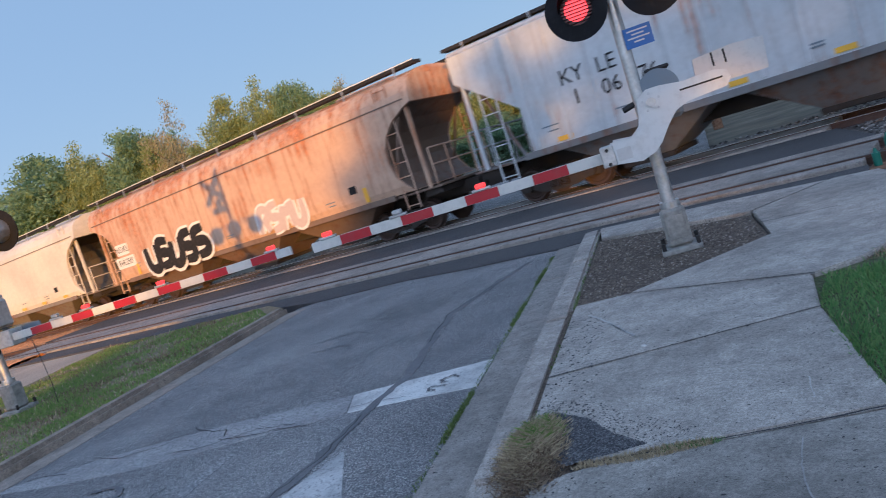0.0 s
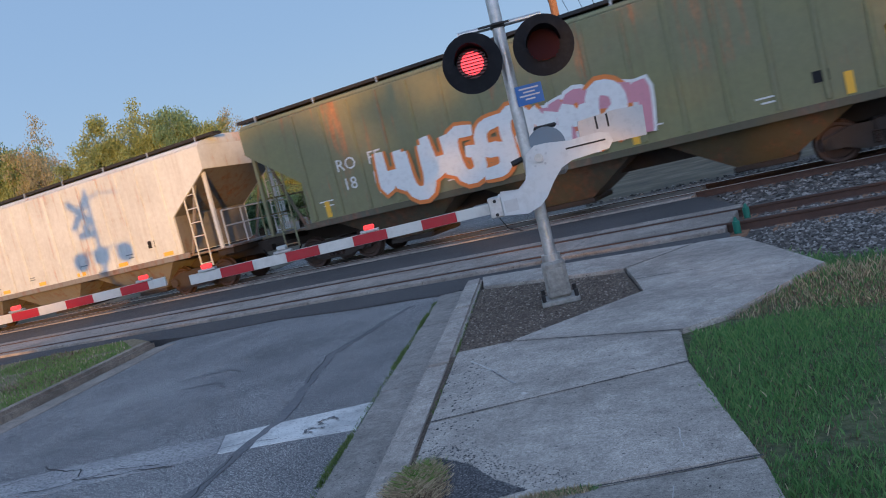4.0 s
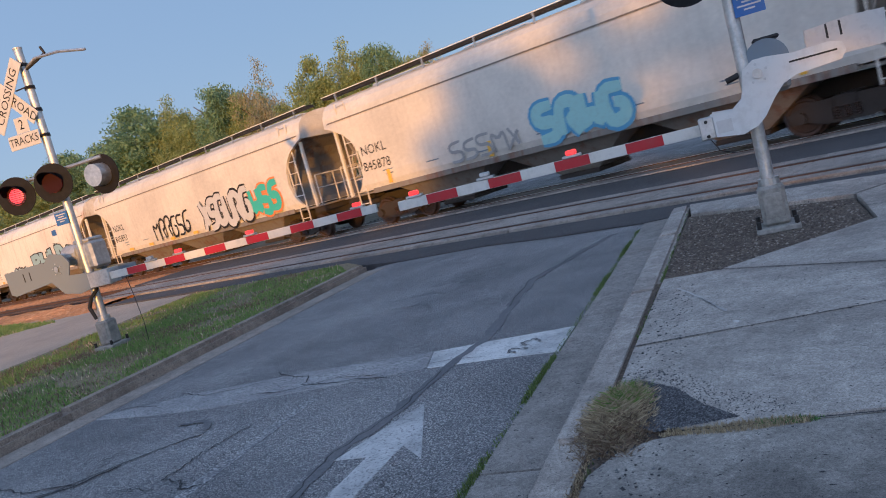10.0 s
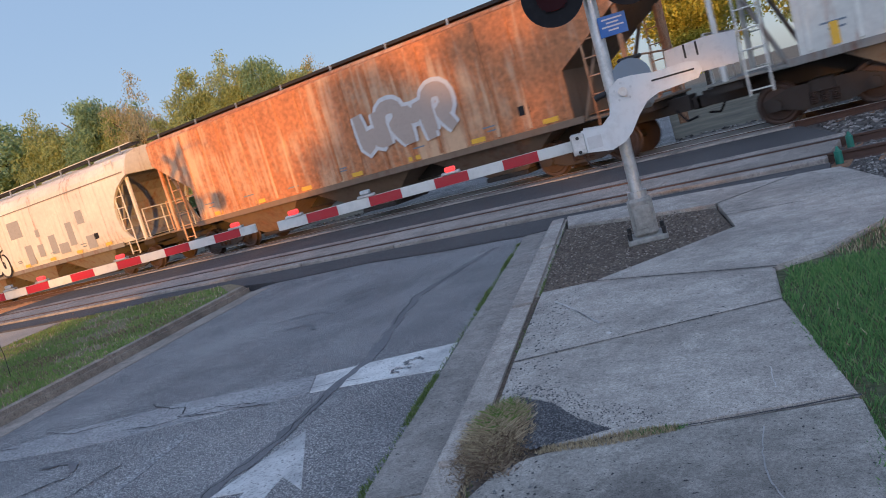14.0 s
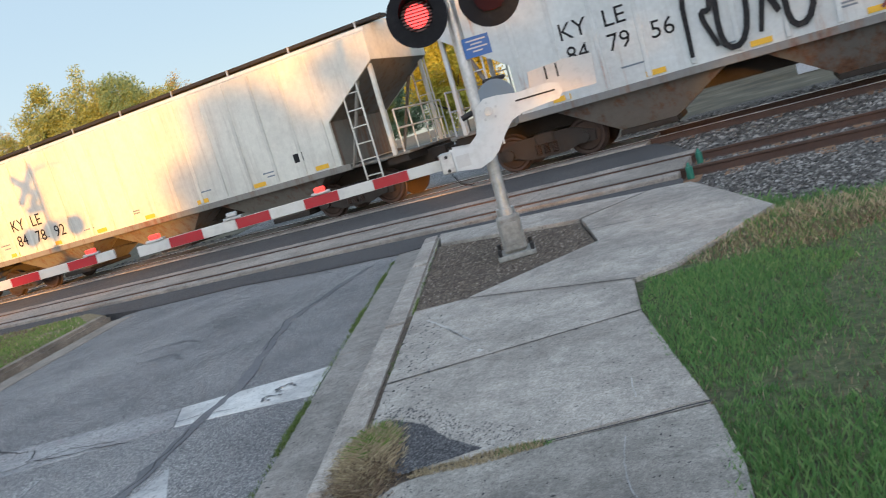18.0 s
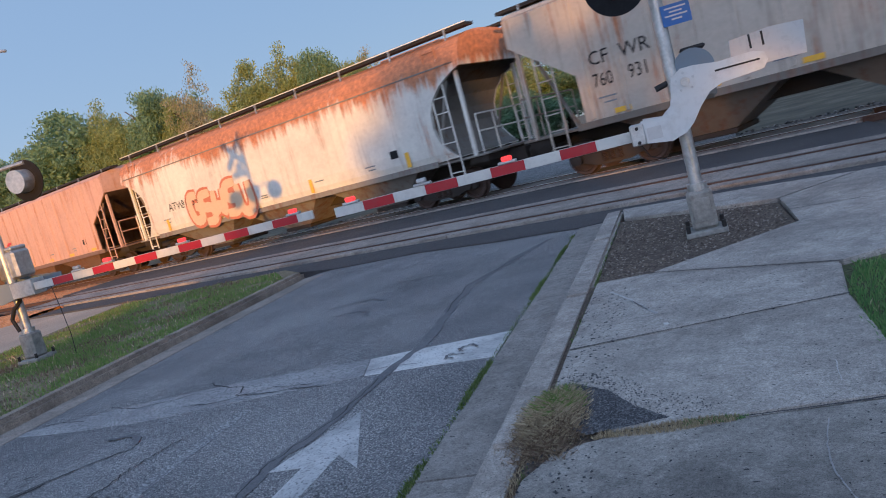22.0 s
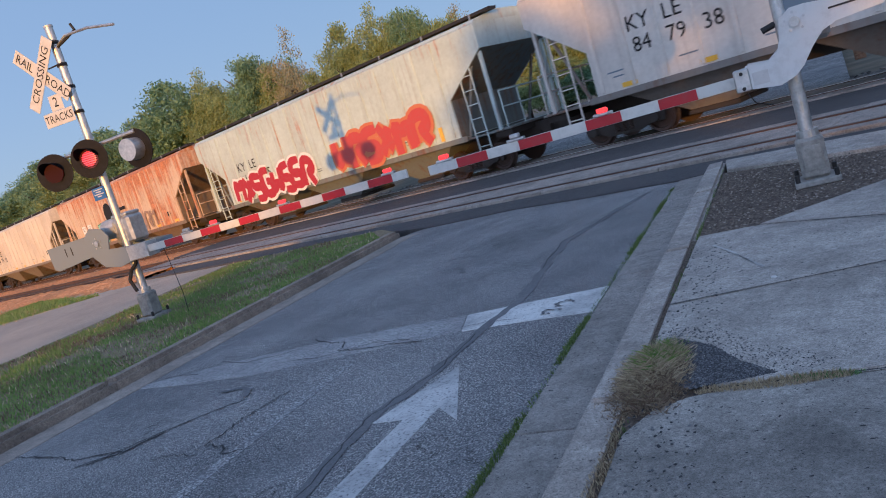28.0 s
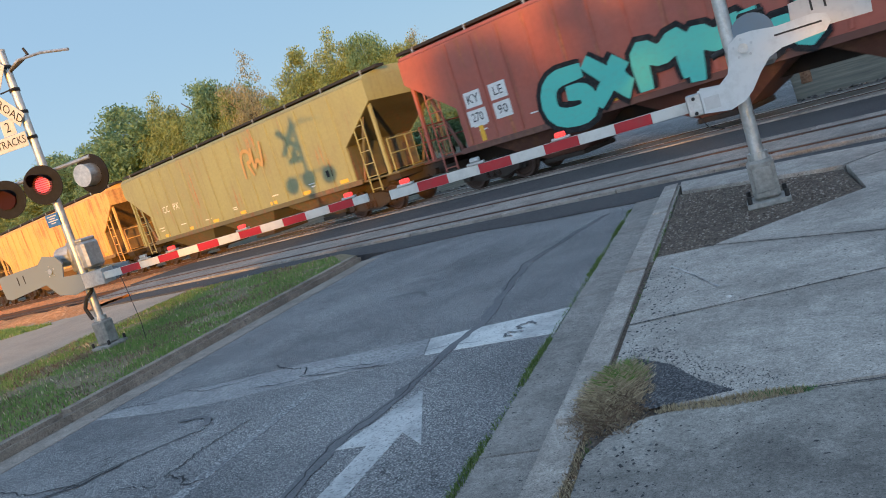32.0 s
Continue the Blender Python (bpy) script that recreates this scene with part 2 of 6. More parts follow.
def car_paint(name, col, rust=0.0, rust_col=(0.30, 0.085, 0.025), streak=0.3, top=0.0):
    """Weathered wagon paint: faded patches, vertical run marks, and rust that starts in blotches."""
    m, n, l, b = mat(name, 0.62)
    v = coords(n, l, shift=True)
    sv = coords(n, l, scale=(2.6, 2.6, 0.16), shift=True)
    big = noise_at(n, l, v, 0.42, 5, 0.62)
    run = noise_at(n, l, sv, 1.9, 5, 0.7)
    fine = noise_at(n, l, v, 8.0, 6, 0.7)
    dull = tuple(0.55 * a + 0.06 for a in col)
    c = blend(n, l, steps(n, l, big, (0.4, G0), (0.66, (0.55,) * 3)), col, dull)
    c = blend(n, l, steps(n, l, run, (0.52, G0), (0.72, (streak,) * 3)), c, (0.13, 0.075, 0.045))
    if rust > 0 or top > 0:
        add = n.new("ShaderNodeMath")
        add.operation = "ADD"
        l.new(run, add.inputs[0])
        l.new(big, add.inputs[1])
        src = add.outputs[0]
        if top > 0:
            sep = n.new("ShaderNodeSeparateXYZ")
            obj = n.new("ShaderNodeTexCoord")
            l.new(obj.outputs["Object"], sep.inputs[0])
            rise = n.new("ShaderNodeMapRange")
            rise.inputs["From Min"].default_value, rise.inputs["From Max"].default_value = 3.0, 4.0
            rise.inputs["To Max"].default_value = top
            l.new(sep.outputs["Z"], rise.inputs["Value"])
            add2 = n.new("ShaderNodeMath")
            add2.operation = "ADD"
            l.new(src, add2.inputs[0])
            l.new(rise.outputs[0], add2.inputs[1])
            src = add2.outputs[0]
        half = n.new("ShaderNodeMath")
        half.operation = "MULTIPLY"
        half.inputs[1].default_value = 0.5
        l.new(src, half.inputs[0])
        k = 0.66 - 0.3 * rust
        rc = steps(n, l, fine, (0.3, tuple(a * 0.6 for a in rust_col)), (0.7, tuple(min(1, a * 1.5) for a in rust_col)))
        c = blend(n, l, steps(n, l, half.outputs[0], (k - 0.06, G0), (k + 0.06, (0.92,) * 3)), c, rc)
    c = blend(n, l, 0.35, c, steps(n, l, fine, (0.3, (0.7,) * 3), (0.7, (1.2,) * 3)), "MULTIPLY")
    l.new(c, b.inputs["Base Color"])
    relief(n, l, b, fine, 0.06, 0.01)
    return m


def leaves(name, a, c, d):
    m, n, l, b = mat(name, 0.6)
    g = n.new("ShaderNodeNewGeometry")
    col = steps(n, l, g.outputs["Random Per Island"], (0.0, a), (0.5, c), (1.0, d))
    v = coords(n, l, shift=True)
    col = blend(n, l, 0.7, col, steps(n, l, noise_at(n, l, v, 0.5, 3), (0.3, (0.75, 0.78, 0.72)), (0.7, (1.25, 1.2, 1.1))), "MULTIPLY")
    l.new(col, b.inputs["Base Color"])
    tr = n.new("ShaderNodeBsdfTranslucent")
    l.new(col, tr.inputs[0])
    mx = n.new("ShaderNodeMixShader")
    mx.inputs[0].default_value = 0.42
    l.new(b.outputs[0], mx.inputs[1])
    l.new(tr.outputs[0], mx.inputs[2])
    l.new(mx.outputs[0], n["Material Output"].inputs[0])
    return m


def glow(name, col, power):
    m, n, l, b = mat(name, 0.3)
    b.inputs["Base Color"].default_value = (*col, 1)
    b.inputs["Emission Color"].default_value = (*col, 1)
    b.inputs["Emission Strength"].default_value = power
    return m


ASPHALT = asphalt("old_asphalt", 0.32, 0.88)
FRESH = rough_ground("dark_asphalt", (0.036, 0.034, 0.035), (0.068, 0.065, 0.066), (0.135, 0.13, 0.128), 70, 0.9, 0.7)
SIDEWALK = concrete("sidewalk_concrete", (0.43, 0.395, 0.355), (0.235, 0.212, 0.19))
OLD_SLAB = concrete("stained_slab_concrete", (0.37, 0.345, 0.31), (0.2, 0.184, 0.166), spill=(-1.12, 2.1, 0.75))
KERB = concrete("kerb_concrete", (0.43, 0.39, 0.35), (0.28, 0.25, 0.222), 0.4)
PANEL = concrete("panel_concrete", (0.37, 0.328, 0.29), (0.19, 0.168, 0.147), 0.5)
SOIL = rough_ground("brown_soil", (0.05, 0.038, 0.029), (0.125, 0.095, 0.07), (0.27, 0.215, 0.165), 34, 1.4, 1.0, far=0.03)
DIRT = rough_ground("orange_dirt", (0.36, 0.13, 0.045), (0.66, 0.275, 0.09), (0.78, 0.46, 0.23), 7, 0.35, 1.0, far=0.09)
BALLAST = rough_ground("ballast", (0.04, 0.035, 0.031), (0.11, 0.097, 0.085), (0.26, 0.24, 0.215), 22, 0.7, 1.0, far=0.04)
LAWN = rough_ground("lawn_soil", (0.12, 0.095, 0.055), (0.24, 0.19, 0.105), (0.36, 0.29, 0.18), 18, 0.6, 0.9, far=0.03)
CRUMB = rough_ground("asphalt_crumbs", (0.02, 0.021, 0.024), (0.06, 0.062, 0.068), (0.16, 0.16, 0.165), 70, 2.0, 0.9)
FIELD = rough_ground("far_ground", (0.06, 0.052, 0.036), (0.12, 0.105, 0.07), (0.2, 0.175, 0.125), 0.6, 0.05, 0.6)
STREET = rough_ground("side_street", (0.34, 0.25, 0.175), (0.5, 0.37, 0.265), (0.6, 0.47, 0.35), 60, 0.4, 0.6)
WHITE_LINE = road_paint("white_line", (0.66, 0.65, 0.62), 0.44)
ARROW_PAINT = road_paint("arrow_paint", (0.6, 0.59, 0.57), 0.46)
GREY_LINE = road_paint("grey_line", (0.42, 0.41, 0.40), 0.51)
SEALED = rough_ground("sealed_seam", (0.10, 0.10, 0.106), (0.15, 0.15, 0.157), (0.21, 0.21, 0.217), 80, 1.5, 0.3)
GUTTER = concrete("gutter_concrete", (0.315, 0.29, 0.266), (0.205, 0.19, 0.173), 0.35)
OLD_KERB = concrete("mossy_kerb_concrete", (0.33, 0.27, 0.215), (0.14, 0.112, 0.09), 0.6)
PALE_GUTTER = concrete("pale_gutter_concrete", (0.38, 0.33, 0.285), (0.24, 0.205, 0.175), 0.4)
WORN_LINE = road_paint("worn_line", (0.58, 0.57, 0.55), 0.57)
TAR = rough_ground("tar_seam", (0.022, 0.022, 0.024), (0.045, 0.045, 0.048), (0.085, 0.085, 0.088), 90, 2.0, 0.3)
RAIL_RUST = steel("rusty_rail", (0.085, 0.048, 0.035), 0.85, 0.1)
RAIL_DULL = steel("dull_rail_top", (0.10, 0.082, 0.072), 0.8, 0.0)
RAIL_TOP = steel("polished_rail", (0.75, 0.74, 0.73), 0.4, 1.0, 0.1)
GALV = steel("galvanised_steel", (0.50, 0.50, 0.49), 0.42, 0.85)
CAST = steel("aluminium_paint", (0.46, 0.46, 0.45), 0.5, 0.55)
DARK = steel("dark_metal", (0.035, 0.033, 0.032), 0.6, 0.5)
TRUCK = steel("bogie_steel", (0.045, 0.036, 0.03), 0.8, 0.3)
WHEEL = steel("wheel_steel", (0.075, 0.05, 0.04), 0.6, 0.5)
BLACK = paint("black_paint", (0.012, 0.012, 0.014), 0.65, 0.2, (0.06, 0.06, 0.06))
SIGN_WHITE = paint("sign_white", (0.52, 0.505, 0.48), 0.5, 0.25)
SIGN_BLUE = paint("sign_blue", (0.03, 0.12, 0.36), 0.45, 0.15)
STRIPE_RED = paint("stripe_red", (0.38, 0.012, 0.02), 0.4, 0.2)
STRIPE_WHITE = paint("stripe_white", (0.58, 0.56, 0.51), 0.4, 0.25)
BASE_GREY = steel("weathered_base", (0.26, 0.25, 0.225), 0.75, 0.1, 0.4)
BOX_GREY = paint("box_grey", (0.165, 0.2, 0.235), 0.5, 0.25, (0.18, 0.18, 0.17))
PLATE = paint("plate_white", (0.60, 0.60, 0.58), 0.5, 0.35, (0.3, 0.28, 0.25))
LETTER = paint("black_letters", (0.018, 0.018, 0.02), 0.6, 0.1)
LETTER_WHITE = paint("white_letters", (0.7, 0.69, 0.66), 0.6, 0.3)
YELLOW = paint("yellow_reflector", (0.75, 0.42, 0.03), 0.45, 0.2)
GREEN_CAP = paint("green_marker", (0.02, 0.16, 0.11), 0.5, 0.2)
WOOD = rough_ground("pole_wood", (0.12, 0.06, 0.03), (0.24, 0.13, 0.07), (0.33, 0.2, 0.11), 12, 1.2, 0.5)
BARK = rough_ground("bark", (0.03, 0.024, 0.018), (0.08, 0.062, 0.048), (0.13, 0.105, 0.085), 9, 1.0, 1.0)
SLAT = paint("blind_slat", (0.028, 0.006, 0.008), 0.7, 0.0)


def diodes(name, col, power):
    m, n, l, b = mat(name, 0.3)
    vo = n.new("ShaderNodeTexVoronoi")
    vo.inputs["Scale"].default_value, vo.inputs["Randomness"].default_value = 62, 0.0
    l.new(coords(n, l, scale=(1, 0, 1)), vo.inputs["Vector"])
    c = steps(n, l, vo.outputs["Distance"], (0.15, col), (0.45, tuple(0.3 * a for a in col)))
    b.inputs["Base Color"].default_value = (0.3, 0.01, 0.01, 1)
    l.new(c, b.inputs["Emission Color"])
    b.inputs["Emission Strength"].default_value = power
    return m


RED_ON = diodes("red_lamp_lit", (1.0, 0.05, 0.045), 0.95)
RED_OFF = paint("red_lens_dark", (0.10, 0.008, 0.01), 0.25, 0.0)
RED_BULB = glow("arm_lamp_lit", (0.9, 0.03, 0.02), 0.42)
LEAF_A = leaves("leaf_green", (0.11, 0.205, 0.12), (0.17, 0.28, 0.16), (0.23, 0.35, 0.195))
LEAF_B = leaves("leaf_olive", (0.17, 0.235, 0.095), (0.24, 0.31, 0.12), (0.315, 0.37, 0.155))
LEAF_C = leaves("leaf_autumn", (0.24, 0.235, 0.15), (0.32, 0.305, 0.19), (0.40, 0.375, 0.235))
LEAF_Y = leaves("leaf_yellow", (0.24, 0.27, 0.03), (0.42, 0.4, 0.05), (0.55, 0.5, 0.08))
BLADE = leaves("grass_blades", (0.115, 0.21, 0.045), (0.19, 0.30, 0.075), (0.30, 0.37, 0.12))
LITTER = leaves("leaf_litter", (0.12, 0.08, 0.055), (0.2, 0.145, 0.10), (0.33, 0.265, 0.19))
LUSH = leaves("lush_grass", (0.08, 0.19, 0.062), (0.135, 0.28, 0.09), (0.23, 0.34, 0.13))
WEED = leaves("joint_weed", (0.07, 0.115, 0.03), (0.125, 0.19, 0.05), (0.2, 0.25, 0.09))
TURF = rough_ground("turf_soil", (0.035, 0.045, 0.02), (0.085, 0.10, 0.04), (0.16, 0.15, 0.08), 18, 0.6, 0.9, far=0.03)
STRAW = leaves("dry_grass", (0.27, 0.21, 0.14), (0.46, 0.375, 0.25), (0.62, 0.53, 0.38))
HOUSE = paint("white_boards", (0.66, 0.66, 0.66), 0.7, 0.3)
ROOF = paint("grey_roof", (0.16, 0.15, 0.145), 0.8, 0.3)


# ---- mesh helpers ----
def link(name, bm, material, parent=None, label=""):
    me = bpy.data.meshes.new(name)
    bm.normal_update()
    bm.to_mesh(me)
    bm.free()
    me.materials.append(material)
    ob = new(name, me)
    ob.parent = parent
    if label:
        ob["label"] = label
    return ob


part = link


def again(src, name, parent, m=None, material=None):
    """Another object on the mesh of src, with its own place and, if given, its own material."""
    ob = new(name, src.data)
    ob.parent = parent
    if m is not None:
        ob.matrix_basis = m
    if material is not None:
        ob.material_slots[0].link = "OBJECT"
        ob.material_slots[0].material = material
    return ob


def thing(name, label, category, group="", m=None):
    ob = new(name)
    ob.empty_display_size = 0.2
    if m is not None:
        ob.matrix_basis = m
    return tagged(ob, label, category, group)


def box(bm, x0, x1, y0, y1, z0, z1, bevel=0.0):
    r = bmesh.ops.create_cube(bm, size=1.0, matrix=Matrix.Translation(((x0 + x1) / 2, (y0 + y1) / 2, (z0 + z1) / 2)) @ Matrix.Diagonal((abs(x1 - x0), abs(y1 - y0), abs(z1 - z0), 1)))
    if bevel:
        es = list({e for v in r["verts"] for e in v.link_edges})
        bmesh.ops.bevel(bm, geom=es, offset=bevel, segments=1, affect="EDGES")
    return bm


def boxed(*a, **k):
    return box(bmesh.new(), *a, **k)


def rod(bm, p, q, r, seg=10, r2=None):
    p, q = Vector(p), Vector(q)
    d = q - p
    m = Matrix.Translation((p + q) / 2) @ d.to_track_quat("Z", "Y").to_matrix().to_4x4()
    bmesh.ops.create_cone(bm, cap_ends=True, segments=seg, radius1=r, radius2=r if r2 is None else r2, depth=d.length, matrix=m)
    return bm


def sweep(bm, pts, r, seg=8):
    for p, q in zip(pts, pts[1:]):
        rod(bm, p, q, r, seg)
    return bm


def slab(bm, pts, z0, z1, bevel=0.0):
    """A solid of the outline pts (x, y) from z0 to z1."""
    if sum(a[0] * b[1] - b[0] * a[1] for a, b in zip(pts, pts[1:] + pts[:1])) < 0:
        pts = pts[::-1]
    lo = [bm.verts.new((x, y, z0)) for x, y in pts]
    hi = [bm.verts.new((x, y, z1)) for x, y in pts]
    top = bm.faces.new(hi)
    bm.faces.new(lo[::-1])
    k = len(pts)
    for i in range(k):
        bm.faces.new((lo[i], lo[(i + 1) % k], hi[(i + 1) % k], hi[i]))
    if bevel:
        bmesh.ops.bevel(bm, geom=list(top.edges), offset=bevel, segments=2, affect="EDGES")
    return bm


def upright(bm):
    """Turns what was drawn in x, y so that y becomes height."""
    bmesh.ops.transform(bm, matrix=Matrix.Rotation(radians(90), 4, "X"), verts=bm.verts)
    return bm


FONTS = {}
T4 = Matrix.Translation


def words(text, size, fat=0.0):
    key = (text, size, fat)
    if key not in FONTS:
        cu = bpy.data.curves.new("letters", "FONT")
        cu.body, cu.size, cu.align_x, cu.align_y, cu.resolution_u = text, size, "CENTER", "CENTER", 2
        cu.offset = fat
        ob = bpy.data.objects.new("letters", cu)
        scene.collection.objects.link(ob)
        bpy.context.view_layer.update()
        me = bpy.data.meshes.new_from_object(ob.evaluated_get(bpy.context.evaluated_depsgraph_get()))
        bpy.data.objects.remove(ob)
        FONTS[key] = me
    return FONTS[key]


def lettering(name, text, size, material, parent, m, label="", fat=0.0):
    me = words(text, size, fat)
    if not me.materials:
        me.materials.append(material)
    ob = new(name, me)
    ob.parent, ob.matrix_basis = parent, m
    ob.material_slots[0].link = "OBJECT"
    ob.material_slots[0].material = material
    if label:
        ob["label"] = label
    return ob


# ---- the plan: u across the road to its right, s along it towards the tracks ----
NX, NY, EX, EY = 0.935, 0.355, -0.355, 0.935


def at(u, s):
    return (u * NX + s * EX, u * NY + s * EY)


def strip(u0, u1, s0, s1):
    return [at(u0, s0), at(u1, s0), at(u1, s1), at(u0, s1)]


ROAD_TURN = math.degrees(math.atan2(NY, NX))
TRACK_A, TRACK_B, RAIL_Z = 12.2, 18.05, 0.10

# ground and large surfaces
ground = link("ground", slab(bmesh.new(), [(-900, -700), (900, -700), (900, 1100), (-900, 1100)], -0.6, -0.12), FIELD)
tagged(ground, "dry grassy ground that runs to the distance", "ground", kind="structure")
road = link("road", slab(bmesh.new(), [at(-6.75, -30), at(-1.55, -30), at(-1.55, 11.05), (-5.9, 9.82), (-6.9, 9.80), (-8.6, 10.02), (-10.6, 9.75), at(-6.75, 12.8)], -0.12, 0.0), ASPHALT)
tagged(road, "worn grey asphalt road with cracks and pale stone chips", "road", kind="structure")
apron = link("crossing_asphalt", slab(bmesh.new(), [(-24.1, 9.9), (-12.3, 10.1), (-10.6, 9.77), (-8.6, 10.04), (-6.9, 9.82), (-5.9, 9.84), at(-1.552, 11.07), at(-0.9, 11.1), (-4.5, 10.06), (-1.3, 9.85), (-1.45, 11.06), (-24.1, 11.06)], -0.12, 0.02), FRESH)
tagged(apron, "dark fresh asphalt along the edge of the crossing", "road", kind="structure")
between = link("crossing_asphalt", slab(bmesh.new(), [(-30, 13.75), (-1.6, 13.75), (-2.6, 16.45), (-30, 16.45)], -0.12, 0.06), FRESH)
tagged(between, "dark asphalt between the two tracks of the crossing", "road", kind="structure")
beyond = link("road", slab(bmesh.new(), [(-17, 19.7), (-6, 19.7), (-18, 58), (-32, 58)], -0.12, 0.03), ASPHALT)
tagged(beyond, "asphalt road that goes on behind the tracks", "road", kind="structure")
bed = link("ballast_bed", slab(bmesh.new(), [(-400, 9.9), (-30.3, 9.9), (-30.3, 20.6), (-400, 20.6)], -0.12, -0.05), DIRT)
tagged(bed, "orange-brown dirt and stones beside the tracks", "ground", kind="structure")
bed2 = link("ballast_bed", slab(bmesh.new(), [(-1.35, 9.85), (-0.15, 7.5), (1.6, 7.3), (6, 8.3), (300, 9), (300, 23), (-2.6, 23), (-2.6, 13.0)], -0.3, -0.05), BALLAST)
tagged(bed2, "grey crushed stone ballast around the rails", "ballast", kind="structure")
mid_bed = link("ballast_bed", slab(bmesh.new(), [(-30.2, 16.5), (-2.65, 16.5), (-2.65, 21.5), (-30.2, 21.5)], -0.12, -0.04), BALLAST)
tagged(mid_bed, "grey ballast beneath the passing train", "ballast", kind="structure")
lane = link("side_street", slab(bmesh.new(), [(-14.3, 1.0), (-12.2, -6.0), (-19.5, -10.0), (-26.5, 4.0), (-34, 9.9), (-30.2, 10.15), (-13.2, 10.15), (-17.4, 9.3)], -0.12, -0.02), STREET)
tagged(lane, "pale worn side street behind the grass strip", "road", kind="structure")
verge = link("dirt_verge", slab(bmesh.new(), [(-26.6, 3.9), (-19.6, -10.1), (-300, -60), (-300, 9.85), (-34.1, 9.85)], -0.12, -0.03), DIRT)
tagged(verge, "orange dirt verge with patches of grass", "ground", kind="structure")
lawn = link("lawn", slab(bmesh.new(), [(30, -8), (30, 8.25), (6, 8.25), (1.6, 7.25), (-0.25, 7.4), (-0.98, 6.0), (-1.25, 5.7), (-1.1, 4.9), (-0.55, 3.45), (-0.4, 2.6), (-0.12, 1.6), (0.85, -8)], -0.12, 0.10), TURF)
tagged(lawn, "green lawn soil with short grass", "lawn", kind="structure")
island = link("grass_strip", slab(bmesh.new(), [at(-7.12, -12), at(-7.12, 12.9), (-12.3, 10.1), (-17.4, 9.25), (-14.4, 3.2), (-12.3, -6), at(-11.0, -12)], -0.12, 0.10, 0.03), LAWN)
tagged(island, "grass strip between the road and the side street", "lawn", kind="structure")



def bumpy(name, x0, x1, y0, y1, z_at, nx, ny, material, label, high=0.05, freq=1.3):
    bm = bmesh.new()
    g = [[bm.verts.new((x0 + (x1 - x0) * i / nx, y0 + (y1 - y0) * j / ny, z_at(j / ny) + (high * noise.noise(((x0 + (x1 - x0) * i / nx) * freq, (y0 + (y1 - y0) * j / ny) * freq, 3.1)) if 0 < j < ny else 0))) for j in range(ny + 1)] for i in range(nx + 1)]
    for i in range(nx):
        for j in range(ny):
            bm.faces.new((g[i][j], g[i + 1][j], g[i + 1][j + 1], g[i][j + 1]))
    return tagged(link(name, bm, material), label, "ground", kind="structure")


bumpy("dirt_bank", -130, -24.2, 8.9, 11.1, lambda f: -0.04 + 0.13 * min(1, 1.5 * f) - (0.13 if f == 1 else 0), 300, 12, DIRT, "sunlit orange dirt and gravel bank beside the rails", 0.09)
bumpy("dirt_bank", -130, -30.5, 13.6, 16.6, lambda f: -0.05 + 0.10 * min(f, 1 - f) * 2, 240, 10, DIRT, "orange dirt between the two tracks", 0.09)
# kerbs and gutter
for i, (s0, s1) in enumerate(((-9.0, -3.5), (-3.5, 0.3), (0.3, 3.40), (3.40, 6.31), (6.31, 8.9), (8.9, 11.08))):
    g = link("gutter", slab(bmesh.new(), strip(-1.545, -1.135, s0 + 0.006, s1 - 0.006), -0.12, 0.008, 0.004), GUTTER)
    tagged(g, "grey concrete gutter slab beside the asphalt", "gutter", "gutter slabs", "structure")
    k = link("kerb", slab(bmesh.new(), strip(-1.13, -0.885, s0 + 0.008, s1 - 0.008), -0.12, 0.135, 0.035), KERB)
    tagged(k, "worn concrete kerb stone with a rounded edge", "kerb", "kerb stones", "structure")
for s0, s1 in ((-12, -7), (-7, -2.2), (-2.2, 2.6), (2.6, 5.6), (5.6, 8.6), (8.6, 12.55)):
    k = link("kerb", slab(bmesh.new(), strip(-7.10, -6.86, s0 + 0.006, s1 - 0.006), -0.12, 0.14, 0.05), OLD_KERB)
    tagged(k, "weathered concrete kerb of the grass strip", "kerb", "kerb stones", "structure")
    g = link("gutter", slab(bmesh.new(), strip(-6.86, -6.46, s0 + 0.006, s1 - 0.006), -0.12, 0.006, 0.003), PALE_GUTTER)
    tagged(g, "narrow concrete gutter below the kerb", "gutter", "gutter slabs", "structure")

# sidewalk slabs
side = tagged(new("sidewalk"), "grey concrete sidewalk of large cast slabs", "sidewalk", kind="structure")
KB = -0.885
for pts, m_ in (
    ([at(KB, -8), at(0.6, -8), (0.14, 0.3), at(KB, 0.63)], OLD_SLAB),
    ([at(KB, 0.65), (0.13, 0.32), (-0.28, 2.86), (-0.44, 3.42), (-1.62, 2.96), (-1.77, 2.87), (-1.865, 2.72), (-1.885, 2.5)], OLD_SLAB),
    ([at(KB, 4.76), at(KB, 4.0), (-1.98, 3.2), (-1.66, 2.985), (-0.45, 3.45), (-0.99, 4.91)], SIDEWALK),
    ([at(KB, 4.78), (-1.0, 4.93), (-1.18, 5.71), (-2.72, 6.0), at(-0.86, 6.6)], SIDEWALK),
):
    part("slab", slab(bmesh.new(), pts, -0.12, 0.14, 0.012), m_, side)
part("slab", slab(bmesh.new(), [(-2.70, 6.03), (-1.17, 5.74), (-0.88, 6.0), (-0.21, 7.46), (-0.72, 8.7), (-1.17, 9.80), (-1.66, 9.86), (-2.33, 8.80), (-1.80, 7.36)], -0.12, 0.14, 0.01), SIDEWALK, side)
